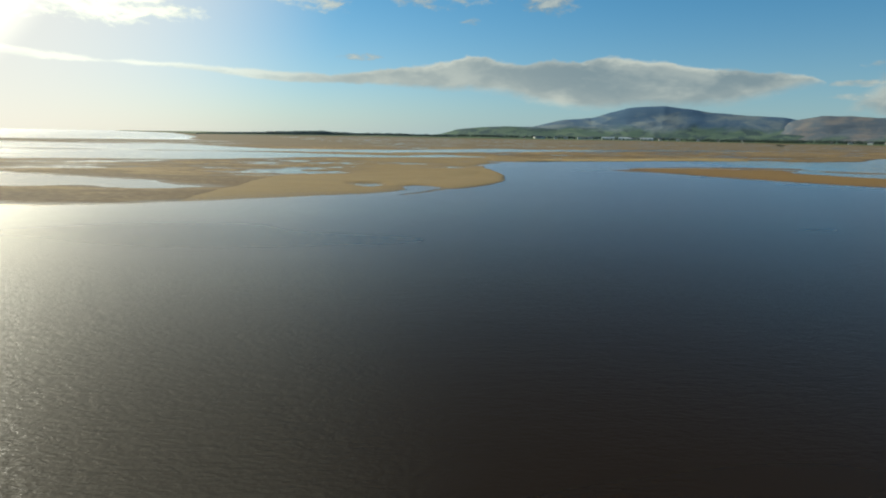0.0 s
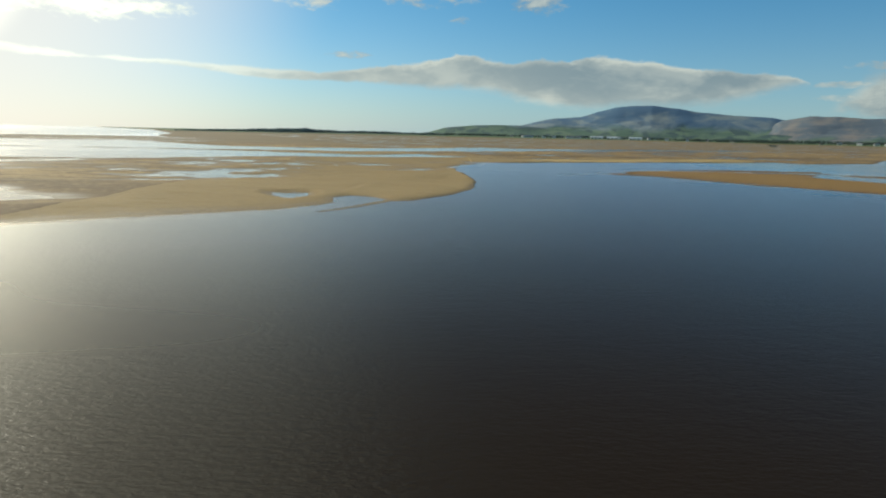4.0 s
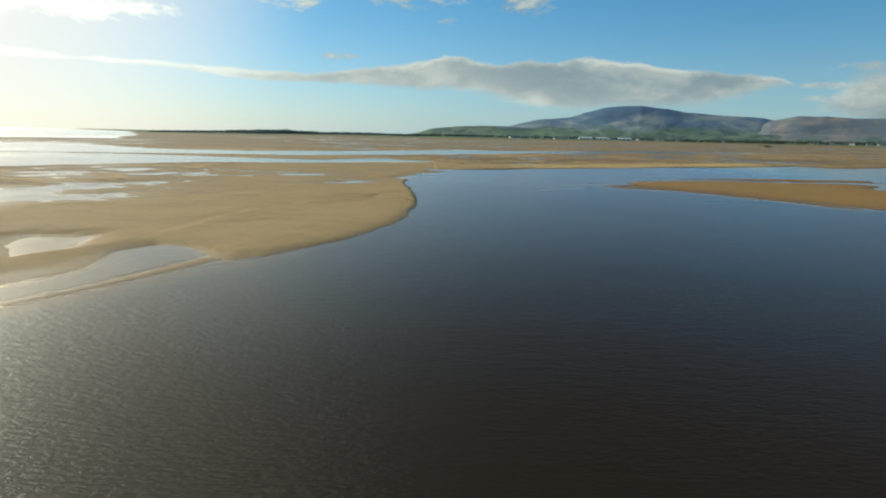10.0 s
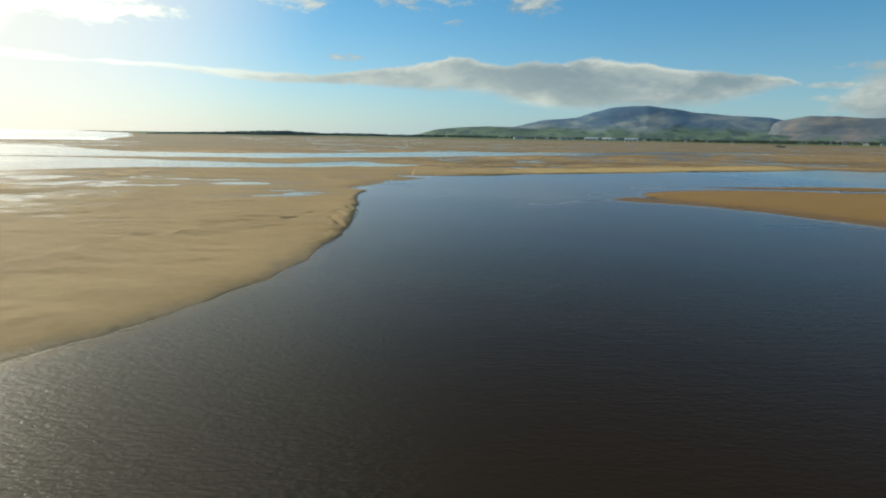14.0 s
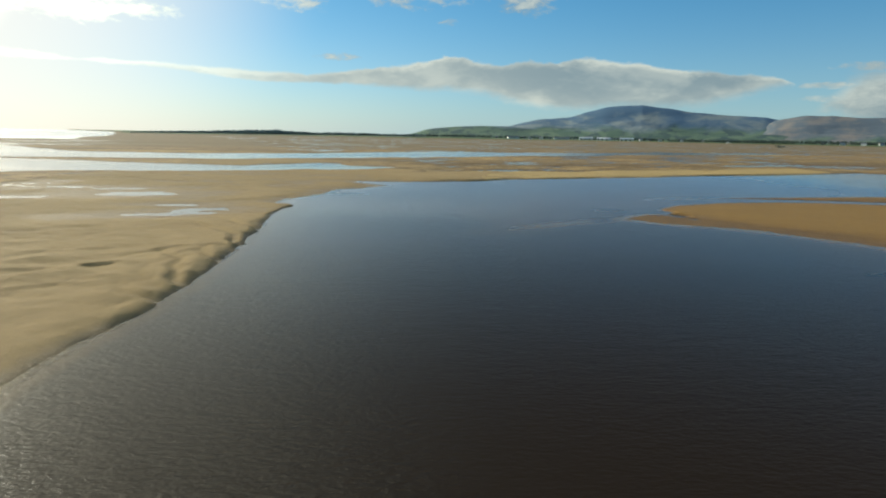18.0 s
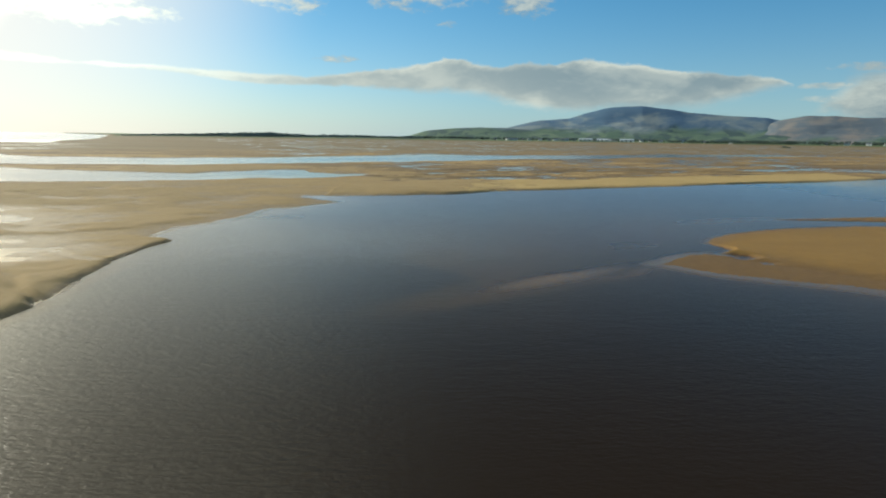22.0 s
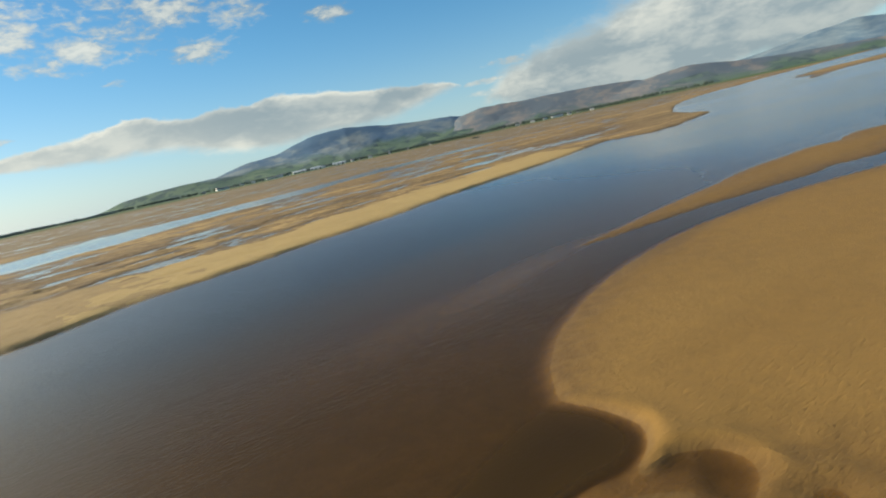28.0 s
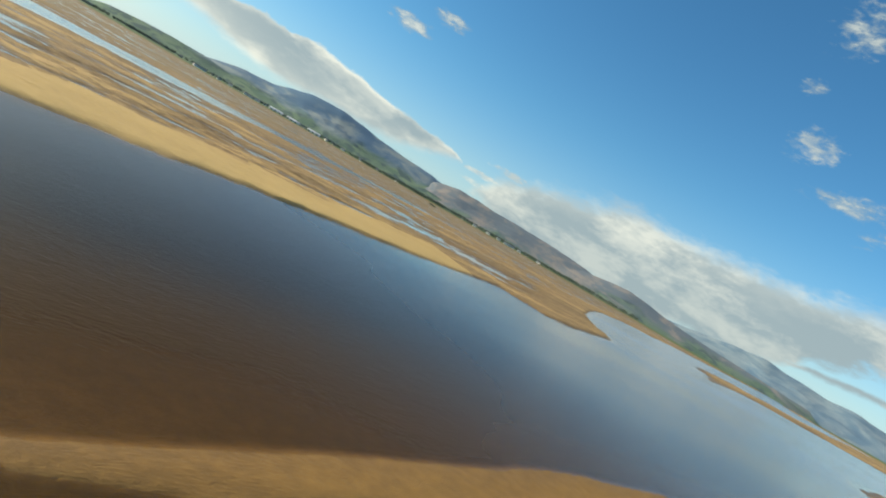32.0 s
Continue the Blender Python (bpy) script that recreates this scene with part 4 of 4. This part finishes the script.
def house(name, label, w, d, h, rise, wall, roof, windows, chimney=True, group="village houses"):
    base = tagged(new(name), label, "house" if chimney else "shed", group)
    body = box(bmesh.new(), -w / 2, w / 2, -d / 2, d / 2, -1.5, h)
    for sx in (-1, 1):
        t = [body.verts.new(p) for p in ((sx * w / 2, -d / 2, h), (sx * w / 2, d / 2, h), (sx * w / 2, 0, h + rise))]
        body.faces.new(t if sx > 0 else t[::-1])
    part("wall", body, wall, base)
    part("roof", gable(bmesh.new(), w, d, h, rise), roof, base)
    if chimney:
        for sx in (-1, 1):
            part("chimney", box(bmesh.new(), sx * (w / 2 - 0.9) - 0.5, sx * (w / 2 - 0.9) + 0.5, -0.45, 0.45, h + rise * 0.6, h + rise + 1.3), STONE, base)
    for x, z, ww, hh in windows:
        part("window", box(bmesh.new(), x - ww / 2, x + ww / 2, -d / 2 - 0.06, -d / 2 + 0.02, z - hh / 2, z + hh / 2), PANE, base)
    return base


four = [(x, z, 1.1, 1.4) for x in (-3.2, 3.2) for z in (1.6, 4.3)]
cottage = house("house", "white rendered village house with a slate roof", 15, 10, 6.4, 3.4, RENDER_WHITE, SLATE, four)
stone_house = house("house", "grey stone village house with a slate roof", 12, 8, 5.8, 3.2, STONE, SLATE, four)
terrace = house("terrace_house", "long white rendered terrace with a slate roof", 46, 11, 6.4, 3.4, RENDER_WHITE, SLATE, [(x, z, 1.1, 1.4) for x in (-13, -7, -2, 3, 9, 14) for z in (1.6, 4.3)])
shed = house("shed", "long pale sheet-metal works shed", 54, 22, 6.5, 4.2, RENDER_WHITE, SHEET, [(-20, 2.6, 6, 5.0), (-4, 2.6, 6, 5.0), (14, 2.6, 6, 5.0)], False, "works sheds")


def settle(ob, az, far, turn, first):
    """Stands a building on the land at that bearing and distance, front towards the estuary."""
    a = radians(az)
    x, y = far * math.sin(a), far * math.cos(a)
    z = float(height(np.array([[x]]), np.array([[y]]), False)[0][0, 0])
    m = pose(x, y, z, 0, 0, -az + turn)
    if first:
        ob.matrix_basis = m
        return ob
    return copy_thing(ob, m)


for ob, spots in ((shed, ((18.6, 2720, 4), (16.7, 2760, -8), (15.2, 2780, 6))),
                  (terrace, ((8.9, 2700, 10), (13.3, 2770, -6), (17.4, 2860, 3), (37.6, 2600, 12))),
                  (cottage, ((8.5, 2740, 20), (9.2, 2760, -15), (10.4, 2730, 5), (11.3, 2800, -20), (12.6, 2740, 12), (14.2, 2850, -5), (19.8, 2800, 18), (21.3, 2700, -10), (23.0, 2760, 8), (26.5, 2640, -18), (34.2, 2610, 6), (35.5, 2580, -12), (36.6, 2640, 15), (38.6, 2560, 4), (40.5, 2590, -9))),
                  (stone_house, ((7.4, 2720, -8), (9.8, 2830, 14), (12.1, 2850, 0), (15.9, 2870, -14), (20.5, 2880, 9), (24.6, 2700, -4), (33.0, 2640, 11), (39.4, 2640, -7)))):
    for k, (az, far, turn) in enumerate(spots):
        settle(ob, az, far, turn, k == 0)


def leaf_material(name, dark, pale):
    m, n = material(name)
    island = n.add("ShaderNodeNewGeometry")
    tone = n.mix(island.outputs["Random Per Island"], (*dark, 1), (*pale, 1))
    finish(n, principled(n, tone, 0.9, n.noise(island.outputs["Position"], 0.8, 3), 0.4, 0.3, 0.1))
    return m


# both foliages are lightened in colour to imitate distance haze, the pines most
LEAF = leaf_material("dark_foliage", (0.050, 0.075, 0.060), (0.095, 0.115, 0.085))
HAZED_PINE = leaf_material("hazed_pine_foliage", (0.150, 0.185, 0.170), (0.230, 0.260, 0.225))


def woods(name, label, places, seed, tall=9.0, mat=None):
    """Trees far off, joined: a tapered trunk each, and a crown of many small tufts."""
    r = np.random.RandomState(seed)
    tuft = np.array([(1, 0, -0.3), (-0.5, 0.87, -0.3), (-0.5, -0.87, -0.3), (0, 0, 0.9)])
    verts, faces = [], []
    P = np.array(places)
    ground_z = height(P[:, :1], P[:, 1:2], False)[0][:, 0]
    for (x, y), gz in zip(P, ground_z):
        hgt = (np.interp(math.degrees(math.atan2(x, y)), *tall) if isinstance(tall, tuple) else tall) * r.uniform(0.55, 1.25)
        wid = hgt * r.uniform(0.28, 0.5)
        o = len(verts)
        for k in range(5):
            c, s = math.cos(k * 1.2566), math.sin(k * 1.2566)
            verts += [(x + 0.28 * c, y + 0.28 * s, gz - 1.0), (x + 0.08 * c, y + 0.08 * s, gz + hgt * 0.7)]
        faces += [(o + 2 * k, o + (2 * k + 2) % 10, o + (2 * k + 3) % 10, o + 2 * k + 1) for k in range(5)]
        for _ in range(16):
            d = r.normal(size=3)
            d /= np.linalg.norm(d)
            rad = r.uniform(0.35, 1.0) ** 0.5
            c = np.array((x, y, gz + hgt * 0.62)) + d * rad * (wid, wid, hgt * 0.40)
            a = r.uniform(0, 6.28)
            rot = np.array([[math.cos(a), -math.sin(a), 0], [math.sin(a), math.cos(a), 0], [0, 0, 1]])
            o = len(verts)
            verts += [tuple(c + rot @ (q * wid * r.uniform(0.35, 0.6))) for q in tuft]
            faces += [(o, o + 2, o + 1), (o, o + 1, o + 3), (o + 1, o + 2, o + 3), (o + 2, o, o + 3)]
    me = bpy.data.meshes.new(name)
    me.from_pydata(verts, [], faces)
    me.materials.append(mat or LEAF)
    return tagged(new(name, me), label, "trees", kind="stuff")


def belt(az0, az1, far0, far1, count, spread, seed):
    r = np.random.RandomState(seed)
    out = []
    for _ in range(count):
        u = r.uniform()
        a, f = radians(az0 + (az1 - az0) * u), far0 + (far1 - far0) * u + r.normal() * spread
        out.append((f * math.sin(a), f * math.cos(a)))
    return out


woods("pine_belt", "dark pine belt on the dunes by the sea", belt(-23.0, 1.0, 2300, 2850, 1500, 25, 71) + belt(-15.5, -9.0, 2330, 2500, 150, 25, 79), 72, ([-23, -19, -15, -12, -9, -6, -2, 1], [4, 7, 11, 14, 9, 11, 8, 9]), HAZED_PINE)
woods("village_trees", "dark trees and hedges among the village houses", belt(-2, 30, 2900, 2850, 600, 70, 73) + belt(22, 31, 2560, 2540, 160, 15, 80), 74, 10.0)
woods("valley_woods", "dark woods below the brown fells", belt(28, 50, 2650, 2700, 520, 60, 75) + belt(34, 46, 3000, 3000, 260, 60, 81), 76, 11.0)
woods("dune_scrub", "dark scrub on the end of a low dune", [(803 + 7 * math.sin(k * 2.4), 1425 + 5 * math.cos(k * 3.1)) for k in range(16)], 77, 4.0)
